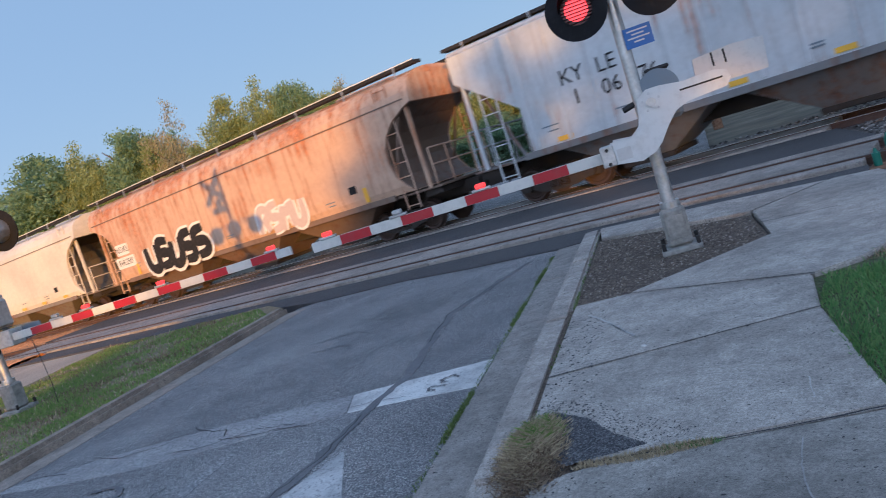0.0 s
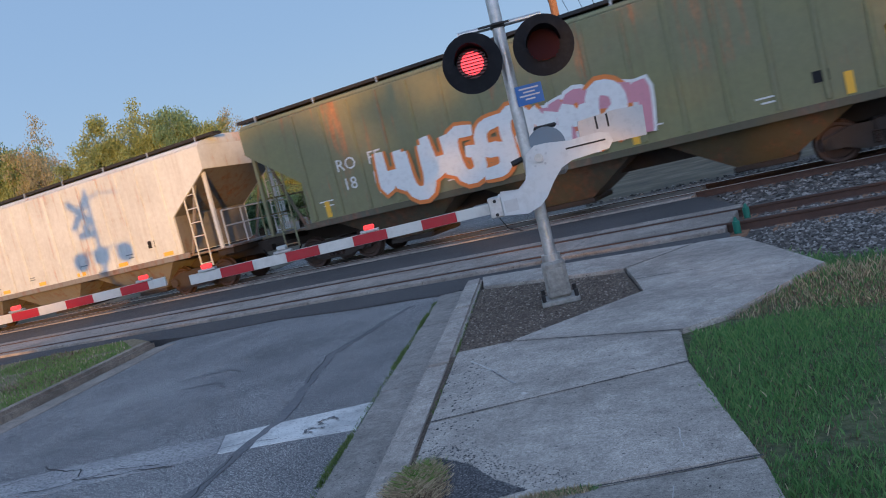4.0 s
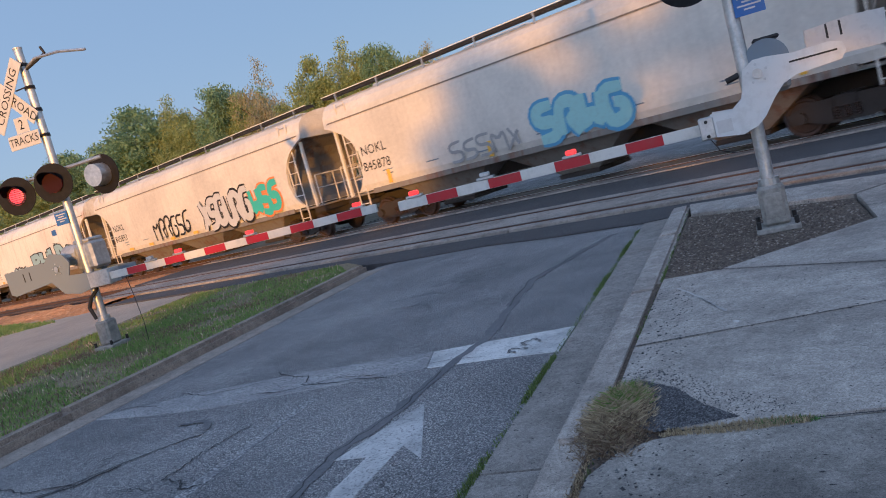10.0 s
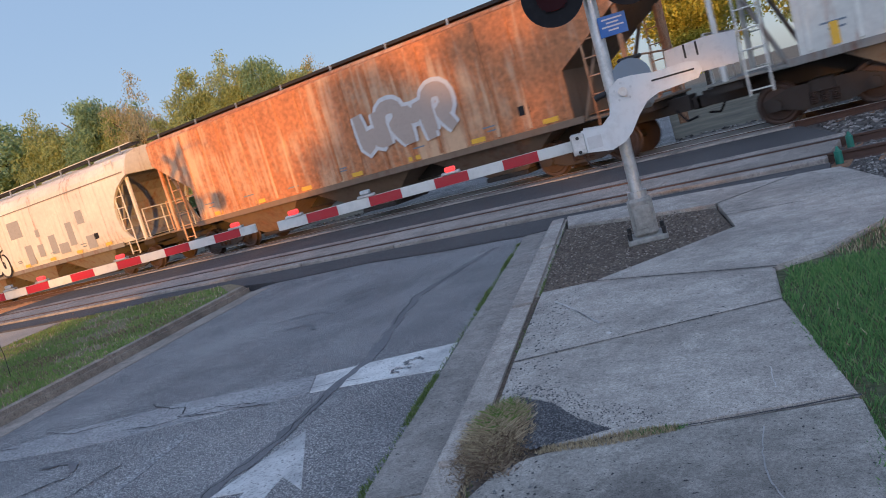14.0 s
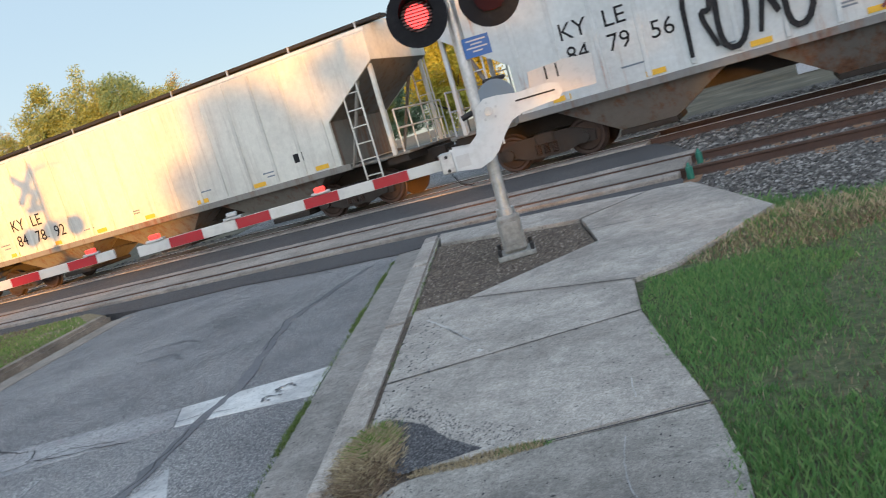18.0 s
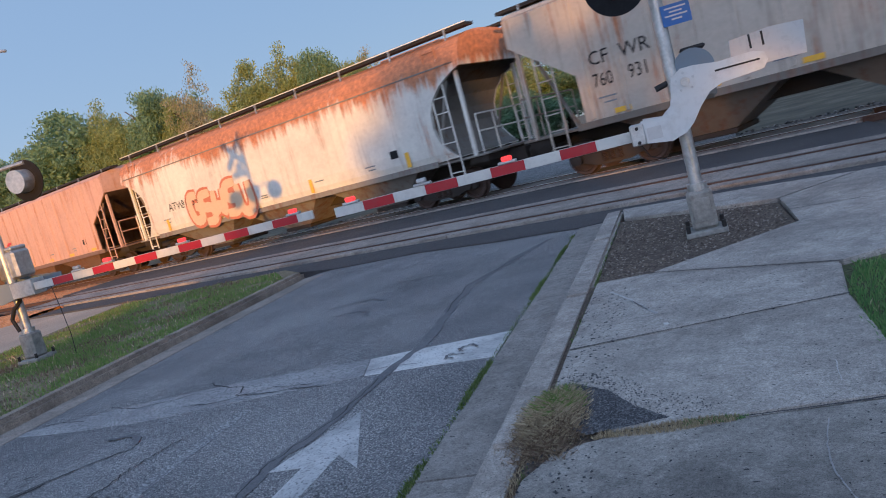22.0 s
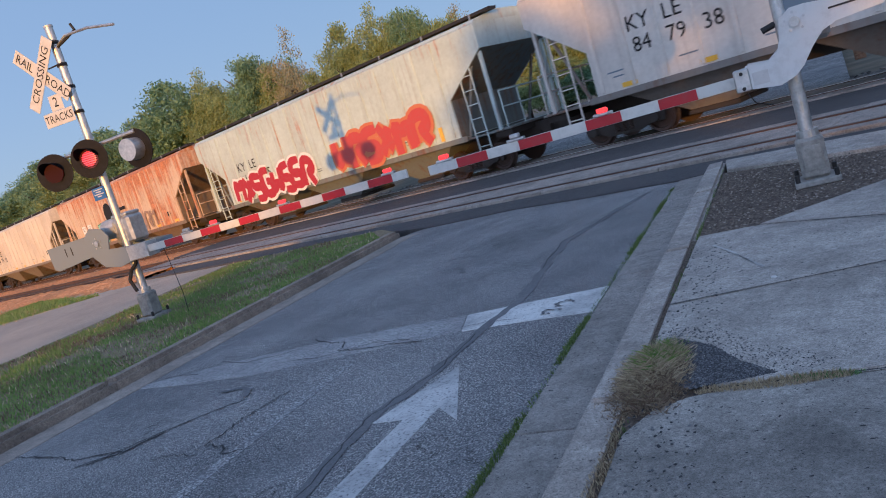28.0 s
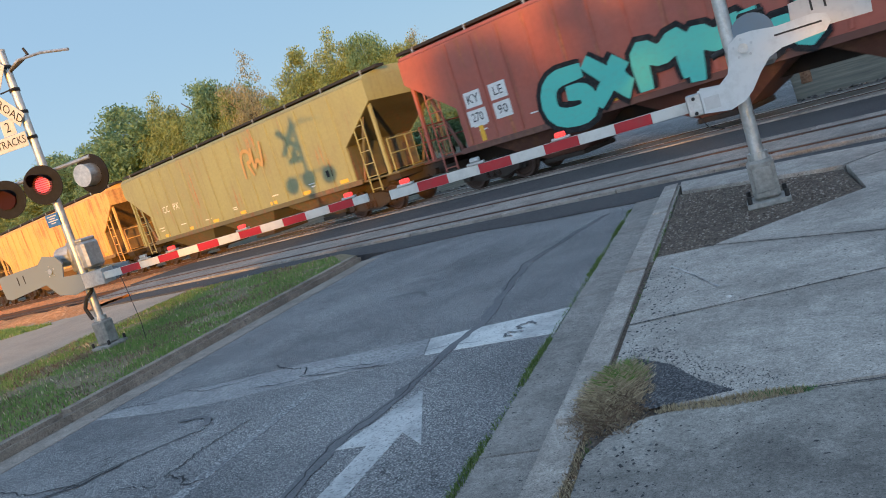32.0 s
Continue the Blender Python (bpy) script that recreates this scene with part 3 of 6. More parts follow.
part("slab", slab(bmesh.new(), [(-2.36, 8.82), (-1.69, 9.87), (-2.9, 9.98), at(KB, 11.08), (-4.36, 9.18)], -0.12, 0.135, 0.01), SIDEWALK, side)
fill = link("joint_soil", slab(bmesh.new(), [at(-0.93, -8), at(-0.72, -8), at(-0.72, 2.2), (-1.6, 2.9), at(-0.5, 3.9), at(-0.72, 4.4), at(-0.72, 6.55), at(-0.93, 6.55)], -0.12, 0.118), SOIL)
tagged(fill, "dark soil and crumbs in the joint behind the kerb", "soil", kind="structure")
pit = link("soil_patch", slab(bmesh.new(), [(-4.40, 9.17), (-2.35, 8.76), (-1.82, 7.36), (-2.73, 6.05), at(-0.86, 6.63), at(KB, 6.68)], -0.12, 0.10), SOIL)
tagged(pit, "bare brown soil with pebbles around the signal mast", "soil", kind="structure")

# road marks
for pts, m_, word in (([(-1.56, 5.40), (-1.56, 6.06), (-2.3, 6.02), (-2.83, 5.98), (-2.70, 5.50), (-2.1, 5.46)], WHITE_LINE, "worn white stop line across the lane"),
                      ([(-2.71, 5.50), (-2.84, 5.98), (-4.2, 6.0), (-5.45, 5.88), (-6.45, 5.62), (-6.45, 5.50), (-5.6, 5.36), (-4.75, 5.30), (-3.6, 5.42)], GREY_LINE, "greyed and cracked stretch of the stop line")):
    line = link("stop_line", slab(bmesh.new(), [at(u, v) for u, v in pts], 0.0, 0.004), m_)
    tagged(line, word, "road marking", kind="structure")
arrow = link("arrow_mark", slab(bmesh.new(), [(-3.86, 3.50), (-3.18, 2.75), (-3.46, 2.88), (-2.93, 1.40), (-3.11, 1.34), (-3.60, 2.70), (-3.82, 2.62)], 0.0, 0.004), ARROW_PAINT)
tagged(arrow, "worn white painted arrow that points ahead", "road marking", kind="structure")
cline = link("lane_line", slab(bmesh.new(), [at(-3.70, -12), at(-3.56, -12), at(-3.54, 5.1), at(-3.66, 5.1)], 0.0, 0.003), WORN_LINE)
tagged(cline, "faded white lane line", "road marking", kind="structure")


def ribbon(pts, w, z1, seed, wander=0.02):
    rnd = random.Random(seed)
    fine = []
    for (x0, y0), (x1, y1) in zip(pts, pts[1:]):
        for i in range(6):
            f = i / 6
            fine.append((x0 + (x1 - x0) * f + rnd.uniform(-wander, wander), y0 + (y1 - y0) * f + rnd.uniform(-wander, wander)))
    fine.append(pts[-1])
    bm = bmesh.new()
    last = None
    for i, (x, y) in enumerate(fine):
        a, b = fine[max(0, i - 1)], fine[min(len(fine) - 1, i + 1)]
        d = Vector((b[0] - a[0], b[1] - a[1])).normalized()
        h = w * rnd.uniform(0.6, 1.2) / 2
        v = (bm.verts.new((x - d.y * h, y + d.x * h, z1)), bm.verts.new((x + d.y * h, y - d.x * h, z1)))
        if last:
            bm.faces.new((last[0], last[1], v[1], v[0]))
        last = v
    return bm


SEAMS = (
    ([(-5.6, 9.3), (-5.56, 8.5), (-5.39, 7.0), (-4.96, 6.04), (-4.41, 4.93), (-4.26, 4.15), (-3.99, 3.37), (-3.92, 2.73), (-3.75, 2.33), (-3.0, 0.9)], 0.115, SEALED),
    ([(-4.24, 4.1), (-4.0, 3.4), (-3.93, 2.73), (-3.74, 2.3), (-3.2, 1.2)], 0.012, TAR),
    ([(-5.5, 8.2), (-5.42, 6.95), (-4.9, 5.9)], 0.014, TAR),
    ([(-7.48, 1.50), (-6.9, 1.62), (-6.43, 1.66), (-5.99, 1.87)], 0.016, TAR),
    ([(-6.2, 1.58), (-6.05, 1.82), (-6.0, 2.1), (-5.86, 2.52), (-5.7, 2.8)], 0.022, TAR),
    ([(-6.12, 1.62), (-5.95, 1.9), (-5.93, 2.2)], 0.03, TAR),
    ([(-5.30, 2.97), (-5.27, 2.7), (-5.24, 2.51), (-5.15, 2.3), (-5.10, 2.13), (-4.85, 2.14), (-4.75, 2.06), (-4.61, 2.14)], 0.016, TAR),
    ([(-5.42, 1.86), (-5.25, 1.95), (-5.0, 2.0)], 0.011, TAR),
    ([(-6.5, 4.1), (-6.1, 4.0), (-5.85, 4.0), (-5.68, 3.80), (-5.4, 3.82), (-5.07, 3.94), (-4.75, 3.98)], 0.017, TAR),
    ([(-7.4, 3.55), (-6.95, 3.52), (-6.6, 3.68), (-6.4, 3.85)], 0.014, TAR),
    ([(-7.9, 3.1), (-7.7, 3.2), (-7.35, 3.22)], 0.014, TAR),
    ([(-7.0, 6.2), (-6.55, 6.35), (-6.2, 6.1)], 0.035, SEALED),
    ([(-7.5, 6.6), (-6.9, 6.9), (-6.5, 6.75)], 0.03, SEALED),
    ([(-7.1, 7.7), (-6.6, 7.9), (-6.35, 7.75)], 0.03, SEALED),
    ([(-8.2, 8.6), (-7.7, 8.9), (-7.4, 8.8)], 0.03, SEALED),
    ([(-6.3, 2.9), (-6.0, 3.0), (-5.75, 2.85)], 0.05, SEALED),
    ([at(-1.78, 5.74), at(-1.84, 5.84), at(-1.95, 5.78), at(-1.9, 5.68)], 0.025, SEALED),
    ([at(-1.86, 5.60), at(-1.99, 5.66), at(-2.02, 5.56), at(-1.93, 5.52)], 0.022, SEALED),
    ([at(-2.2, 5.55), at(-2.5, 5.62), at(-2.75, 5.58)], 0.012, SEALED),
    ([at(-3.2, 5.5), at(-3.6, 5.62), at(-4.1, 5.45), at(-4.5, 5.5)], 0.014, TAR),
)
for i, (pts, w, m_) in enumerate(SEAMS):
    c = link("road_crack", ribbon(pts, w, 0.0055 + 0.0004 * i, i), m_)
    tagged(c, "dark tar-filled crack in the asphalt" if m_ is TAR else "smooth sealed seam in the asphalt", "crack", kind="structure")
JOINTS = ([(-1.66, 2.97), (-1.14, 3.16), (-0.44, 3.435)], [at(KB, 4.77), (-0.99, 4.92)], [(-2.75, 6.02), (-1.17, 5.725)], [(-2.35, 8.81), (-1.67, 9.865)], [(-2.06, 8.02), (-1.72, 8.05), (-1.35, 8.06)])
for i, pts in enumerate(JOINTS):
    c = link("slab_joint", ribbon(pts, 0.015, 0.1425, 40 + i, 0.006), TAR)
    tagged(c, "dark dirt in the joint between two slabs", "joint", kind="structure")


SCRATCH = road_paint("pale_scratch", (0.50, 0.475, 0.44), 0.46)
for i, (pts, w) in enumerate((([(-2.84, 5.50), (-2.55, 5.22), (-2.28, 4.92), (-2.17, 4.80)], 0.022), ([(-2.66, 5.25), (-2.5, 5.16), (-2.3, 4.93)], 0.012), ([(-0.78, 3.15), (-0.74, 2.92), (-0.68, 2.72), (-0.58, 2.54), (-0.48, 2.43), (-0.37, 2.32)], 0.006), ([(-0.87, 3.81), (-0.80, 3.55)], 0.006))):
    c = link("slab_scratch", ribbon(pts, w, 0.1432, 60 + i, 0.003), SCRATCH)
    tagged(c, "pale scratch in the concrete of the sidewalk", "scratch", kind="structure")
for x, y, r, m_, word in ((0.53, 5.2, 0.06, SIGN_WHITE, "pale crumpled litter in the grass"), (-2.01, 4.56, 0.02, SIGN_WHITE, "small white scrap on the sidewalk")):
    bit = thing("litter", word, "litter", "", T4((x, y, 0.14)))
    bm = bmesh.new()
    bmesh.ops.create_icosphere(bm, subdivisions=2, radius=r, matrix=Matrix.Diagonal((1, 0.8, 0.45, 1)))
    for v in bm.verts:
        v.co *= 1 + 0.3 * noise.noise(v.co * 40)
    part("scrap", bm, m_, bit)


# ---- rails and crossing panels ----
def rail(y, x0, x1, parent, top):
    sec = [(-0.07, -0.18), (0.07, -0.18), (0.07, -0.155), (0.012, -0.13), (0.012, -0.045), (0.036, -0.035), (0.036, -0.004), (-0.036, -0.004), (-0.036, -0.035), (-0.012, -0.045), (-0.012, -0.13), (-0.07, -0.155)]
    bm = bmesh.new()
    a = [bm.verts.new((x0, y + p, RAIL_Z + q)) for p, q in sec]
    b = [bm.verts.new((x1, y + p, RAIL_Z + q)) for p, q in sec]
    k = len(sec)
    for i in range(k):
        bm.faces.new((a[i], b[i], b[(i + 1) % k], a[(i + 1) % k]))
    r = part("rail", bm, RAIL_RUST, parent)
    part("running_surface", boxed(x0, x1, y - 0.034, y + 0.034, RAIL_Z - 0.004, RAIL_Z), top, r, "worn steel rail top")
    return r


for yc, word in ((TRACK_A, "railway track of rusty rails, flush in the crossing"), (TRACK_B, "railway track that carries the train")):
    tr = tagged(new("railway_track"), word, "railway track", "railway tracks", "structure")
    for dy in (-0.75, 0.75):
        rail(yc + dy, -420, 320, tr, RAIL_DULL if yc == TRACK_A else RAIL_TOP)
    tie = None
    for i in range(120):
        x = -1.9 + i * 0.56 if i < 70 else -31 - (i - 70) * 0.56
        if tie is None:
            tie = part("sleeper", boxed(-0.12, 0.12, -1.3, 1.3, -0.1, 0.02, 0.01), WOOD, tr)
            tie.location = (x, yc, -0.06)
        else:
            again(tie, "sleeper", tr, Matrix.Translation((x, yc, -0.06)))

panels = tagged(new("crossing_panels"), "worn concrete crossing panels between and beside the rails", "crossing panel", kind="structure")
pan = {}
for yc, x_end in ((TRACK_A, -1.5), (TRACK_B, -2.8)):
    for y0, y1, key in ((-1.12, -0.80, "n") if yc == TRACK_A else (-1.42, -0.80, "o"), (-0.69, 0.69, "i"), (0.80, 1.42, "o")):
        for i in range(11):
            x = x_end - 1.22 - i * 2.44
            m = Matrix.Translation((x, yc + (y0 + y1) / 2, random.uniform(0.074, 0.082)))
            if key not in pan:
                h = (y1 - y0) / 2
                pan[key] = part("panel", boxed(-1.212, 1.212, -h, h, -0.16, 0.0, 0.012), PANEL, panels)
                pan[key].matrix_basis = m
            else:
                again(pan[key], "panel", panels, m)
for y in (11.22, 12.62):
    cap = thing("green_marker", "small green marker post at the end of the crossing panel", "marker post", "green marker posts")
    bm = bmesh.new()
    rod(bm, (-1.36, y, -0.06), (-1.36, y, 0.13), 0.05, 12)
    part("post", bm, GREEN_CAP, cap)
    bm = bmesh.new()
    rod(bm, (-1.36, y, 0.13), (-1.36, y, 0.19), 0.035, 12, 0.015)
    part("cap", bm, GREEN_CAP, cap)


# ---- crossing signals with gates (x across the road, y along it) ----
def disc(bm, c, r, y0, y1, seg=28):
    rod(bm, (c[0], y0, c[1]), (c[0], y1, c[1]), r, seg)
    return bm


# slats added to cover lenses that stay lit, in place of switching them off
BLINDS = []


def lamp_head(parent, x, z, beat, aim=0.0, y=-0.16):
    """A flashing lamp: its diodes glow all the time, and a slatted blind, added to imitate the flash, opens before them
    once every period.
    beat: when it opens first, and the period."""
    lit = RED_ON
    head = part("lamp_head", disc(bmesh.new(), (x, z), 0.10, y, y + 0.16, 20), BLACK, parent)
    bm = bmesh.new()
    disc(bm, (x, z), 0.305, y - 0.012, y, 32)
    part("background_disc", bm, BLACK, head, "round matt black target plate")
    bm = bmesh.new()
    bmesh.ops.create_uvsphere(bm, u_segments=24, v_segments=8, radius=0.137, matrix=Matrix.Translation((x, y - 0.014, z)) @ Matrix.Diagonal((1, 0.09, 1, 1)))
    part("lens", bm, lit, head, "red signal lens")
    part("lens_rim", disc(bmesh.new(), (x, z), 0.152, y - 0.02, y - 0.012, 28), RED_OFF, head, "dark red rim of the lens")
    bm = bmesh.new()
    n = 18
    a = [(x + 0.165 * math.cos(radians(5 + 170 * i / n)), z + 0.165 * math.sin(radians(5 + 170 * i / n))) for i in range(n + 1)]
    f = [bm.verts.new((p, y - 0.012, q)) for p, q in a]
    g = [bm.verts.new((p + (p - x) * 0.05, y - 0.28 * (0.3 + 0.7 * math.sin(math.pi * i / n)), q + (q - z) * 0.02)) for i, (p, q) in enumerate(a)]
    for i in range(n):
        bm.faces.new((f[i], f[i + 1], g[i + 1], g[i]))
    bmesh.ops.solidify(bm, geom=bm.faces[:], thickness=0.006)
    part("hood", bm, BLACK, head)
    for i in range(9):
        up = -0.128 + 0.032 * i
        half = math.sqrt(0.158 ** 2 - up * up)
        slat = part("blind_slat", boxed(-half, half, -0.001, 0.001, -0.0175, 0.0175), SLAT, head, "dark red slat added before the lit lens to imitate its flashing")
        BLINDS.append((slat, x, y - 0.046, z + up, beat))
    head.matrix_basis = pose(x, 0, 0, 0, 0, aim) @ pose(-x, 0, 0)
    return head


def crossbuck(parent, x, z, y):
    for k, (text, turn) in enumerate((("RAIL ROAD", -46), ("CROSSING", 49))):
        m = pose(x, y - 0.018 * k, z, 0, -turn, 0)
        b = part("blade", boxed(-0.61, 0.61, -0.006, 0.006, -0.114, 0.114, 0.003), SIGN_WHITE, parent, "white reflective sign blade")
        b.matrix_basis = m
        for word, dx in ((("RAIL", -0.37), ("ROAD", 0.36)) if k == 0 else ((text, 0),)):
            lettering("letters", word, 0.19 if k == 0 else 0.20, LETTER, b, pose(dx, -0.009, -0.005, 90, 0, 0), "black capital letters")
    b = part("track_sign", boxed(-0.33, 0.33, -0.006, 0.006, -0.11, 0.11, 0.003), SIGN_WHITE, parent, "white sign plate")
    b.matrix_basis = pose(x + 0.05, y, z - 0.70, 0, 2, 0)
    lettering("letters", "TRACKS", 0.17, LETTER, b, pose(0, -0.009, 0, 90, 0, 0))
    b = part("track_number", boxed(-0.14, 0.14, -0.006, 0.006, -0.12, 0.12, 0.003), SIGN_WHITE, parent, "white sign plate")
    b.matrix_basis = pose(x + 0.09, y, z - 0.465, 0, 2, 0)
    lettering("letters", "2", 0.22, LETTER, b, pose(0, -0.009, 0, 90, 0, 0))


def bar_sign(parent, x, z, y):
    s = part("notice", boxed(-0.135, 0.135, -0.004, 0.004, -0.10, 0.10, 0.002), SIGN_BLUE, parent, "small blue notice plate with white lines of writing")
    s.matrix_basis = pose(x, y, z, 0, 0, 0)
    for i, w in enumerate((0.2, 0.12, 0.21, 0.1)):
        b = part("writing_bar", boxed(-w / 2, w / 2, -0.007, -0.005, 0.055 - i * 0.036, 0.07 - i * 0.036), SIGN_WHITE, s)


def gate_arm(parent, x0, x1, z0, z1, y, lamps):
    """Striped arm from x0 to x1, with small red lamps on top."""
    step = 0.375 if x1 > x0 else -0.375
    count = int(abs(x1 - x0) / 0.375)
    arm = part("arm", boxed(min(x0, x1) - 0.02, max(x0, x1) + 0.02, y - 0.012, y + 0.028, z0 - 0.055, z0 + 0.055, 0.004), STRIPE_WHITE, parent, "long tapered gate arm with red and white stripes")
    for i in range(0, count + 1):
        a, b = x0 + i * step, x0 + (i + 0.985) * step
        if (b - x1) * step > 0:
            b = x1
        s = part("stripe", boxed(min(a, b), max(a, b), y - 0.017, y - 0.0125, z0 - 0.052, z0 + 0.052), STRIPE_RED if i % 2 else STRIPE_WHITE, arm)
    for i, (x, on) in enumerate(lamps):
        base = part("arm_lamp", boxed(x - 0.10, x + 0.10, y - 0.03, y + 0.04, z0 + 0.056, z0 + 0.085, 0.006), GALV, arm)
        part("lamp_lens", boxed(x - 0.055, x + 0.055, y - 0.035, y + 0.035, z0 + 0.085, z0 + 0.135, 0.012), RED_BULB if on else GALV, base)
    return arm


def signal(base, label, mirror, period, left_at, right_at):
    m = Matrix.Translation(base) @ pose(0, 0, 0, 0, 0, ROAD_TURN)
    root = thing("crossing_signal", label, "crossing signal", "crossing signals", m)
    f = -1 if mirror else 1
    bm = boxed(-0.125, 0.125, -0.125, 0.125, 0.06, 0.45, 0.03)
    part("junction_box", bm, BASE_GREY, root, "cast metal base box")
    part("box_door", boxed(-0.085, 0.085, -0.133, -0.125, 0.14, 0.38, 0.004), BASE_GREY, root)
    part("base_plate", boxed(-0.20, 0.20, -0.20, 0.20, 0.0, 0.06, 0.012), BASE_GREY, root)
    for bx, by in ((-0.17, -0.17), (0.17, -0.17), (-0.17, 0.17), (0.17, 0.17)):
        part("anchor_bolt", rod(bmesh.new(), (bx, by, 0.03), (bx, by, 0.13), 0.022, 8), DARK, root)
    part("collar", rod(bmesh.new(), (0, 0, 0.43), (0, 0, 0.52), 0.10, 18), GALV, root)
    part("pole", rod(bmesh.new(), (0, 0, 0.43), (0, 0, 4.82), 0.064, 20), GALV, root, "galvanised steel pole")
    part("pole_cap", rod(bmesh.new(), (0, 0, 4.82), (0, 0, 4.85), 0.07, 20), CAST, root)
    for z in (4.55, 4.2, 3.85, 3.45, 2.9):
        part("clamp", rod(bmesh.new(), (0, 0, z), (0, 0, z + 0.05), 0.078, 16), DARK, root)
        part("clamp_bolt", sweep(bmesh.new(), [(-0.2, -0.09, z + 0.03), (0.12, -0.09, z + 0.03)], 0.012, 6), DARK, root)
    if mirror:
        crossbuck(root, -0.36, 4.18, -0.12)
    bar_sign(root, 0.16 * f if not mirror else -0.12, 2.17, -0.08)
    if mirror:
        part("cross_tube", rod(bmesh.new(), (-0.95, 0, 2.9), (0.95, 0, 2.9), 0.03, 10), GALV, root)
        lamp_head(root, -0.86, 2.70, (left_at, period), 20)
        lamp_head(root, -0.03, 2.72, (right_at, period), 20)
        bk = part("lamp_head", disc(bmesh.new(), (0.88, 2.64), 0.17, -0.2, 0.0, 22), GALV, root, "lamp seen from behind")
        part("background_disc", disc(bmesh.new(), (0.88, 2.64), 0.305, 0.0, 0.014, 32), BLACK, bk)
        bm = bmesh.new()
        sweep(bm, [(0.06, 0, 4.52), (0.3, -0.02, 4.60), (0.8, -0.05, 4.55), (1.35, -0.08, 4.42)], 0.022, 8)
        part("bracket_arm", bm, GALV, root, "thin curved metal bracket")
        part("bracket_hook", sweep(bmesh.new(), [(0.06, 0, 4.50), (0.3, 0, 4.56), (0.5, 0, 4.62), (0.45, 0, 4.73)], 0.02, 8), DARK, root)
    else:
        part("cross_tube", rod(bmesh.new(), (-0.42, 0, 2.93), (0.45, 0, 2.93), 0.028, 10), GALV, root)
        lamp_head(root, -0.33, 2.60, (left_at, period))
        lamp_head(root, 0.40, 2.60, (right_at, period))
    # gate machine, side plates and counterweight
    bm = boxed(-0.20, 0.20, -0.02, 0.34, 1.28, 1.72, 0.04) if mirror else boxed(0.0, 0.38, 0.0, 0.36, 1.30, 1.66, 0.04)
    part("gate_machine", bm, BOX_GREY if not mirror else GALV, root, "round-cornered gate drive housing")
    if mirror:
        part("motor", rod(bmesh.new(), (-0.12, 0.1, 1.58), (-0.42, 0.1, 1.58), 0.16, 18), CAST, root)
        part("machine_lid", boxed(-0.17, 0.17, 0.0, 0.32, 1.72, 1.78, 0.02), GALV, root)
    else:
        part("motor", disc(bmesh.new(), (0.21, 1.62), 0.20, -0.04, 0.38, 24), BOX_GREY, root, "grey drum of the gate drive")
        part("machine_lid", boxed(0.12, 0.36, 0.0, 0.3, 1.80, 1.84, 0.015), DARK, root)
        part("cable_stub", rod(bmesh.new(), (-0.18, 0.0, 1.52), (-0.02, 0.0, 1.56), 0.03, 10), DARK, root)
    if mirror:
        out = [(-0.66, 1.52), (-0.44, 1.68), (-0.17, 1.62), (-0.08, 1.48), (-0.16, 1.28), (0.55, 1.22), (0.55, 1.05), (-0.04, 0.96), (-0.36, 1.02), (-0.58, 1.26)]
        weight = [(-1.52, 1.56), (-0.62, 1.58), (-0.52, 1.24), (-1.40, 1.16), (-1.5, 1.2)]
    else:
        out = [(-0.02, 1.58), (0.08, 1.65), (0.2, 1.65), (0.42, 1.62), (0.72, 1.63), (0.83, 1.60), (0.85, 1.52), (0.80, 1.45), (0.42, 1.42), (0.3, 1.37), (0.20, 1.26), (0.10, 1.12), (0.02, 1.05), (-0.12, 1.00), (-0.40, 1.04), (-0.38, 1.26), (-0.18, 1.24), (-0.08, 1.32), (-0.05, 1.42)]
        weight = [(0.58, 1.50), (0.60, 1.80), (1.0, 1.83), (1.30, 1.81), (1.28, 1.49)]
    for y in (-0.24, 0.42):
        bm = slab(bmesh.new(), out, -0.012, 0.012)
        upright(bm)
        bmesh.ops.translate(bm, verts=bm.verts, vec=(0, y, 0))
        part("side_plate", bm, BOX_GREY if mirror else PLATE, root, "pale painted steel gate bracket")
    bm = upright(slab(bmesh.new(), weight, -0.03, 0.03))
    bmesh.ops.translate(bm, verts=bm.verts, vec=(0, 0.42 if not mirror else -0.22, 0))
    cw = part("counterweight", bm, SIGN_WHITE if not mirror else BOX_GREY, root, "flat pale counterweight plate with two slots")
    for dx in (0.78, 0.90) if not mirror else (-1.12, -0.98):
        zz = 1.74 if not mirror else 1.42
        yy = 0.36 if not mirror else -0.28
        part("slot", boxed(dx, dx + 0.02, 0.386 if not mirror else -0.2535, 0.389 if not mirror else -0.2505, zz - 0.07, zz + 0.07), DARK, cw)
    if not mirror:
        part("slot", boxed(0.38, 0.78, -0.256, -0.25, 1.535, 1.552), DARK, root)
    hx, hz = (0.10, 1.52) if not mirror else (-0.36, 1.42)
    part("hub", disc(bmesh.new(), (hx, hz), 0.045, -0.275, -0.245, 18), GALV, root)
    for i in range(5):
        a = radians(72 * i + 20)
        part("hub_bolt", disc(bmesh.new(), (hx + 0.085 * math.cos(a), hz + 0.085 * math.sin(a)), 0.013, -0.262, -0.25, 8), GALV, root)
    if mirror:
        part("arm_clamp", boxed(0.2, 0.62, -0.26, 0.0, 1.00, 1.24, 0.01), CAST, root)
        gate_arm(root, 0.60, 5.30, 1.12, 1.04, -0.2, [(2.0, True), (3.3, True), (5.05, True), (1.45, False)])
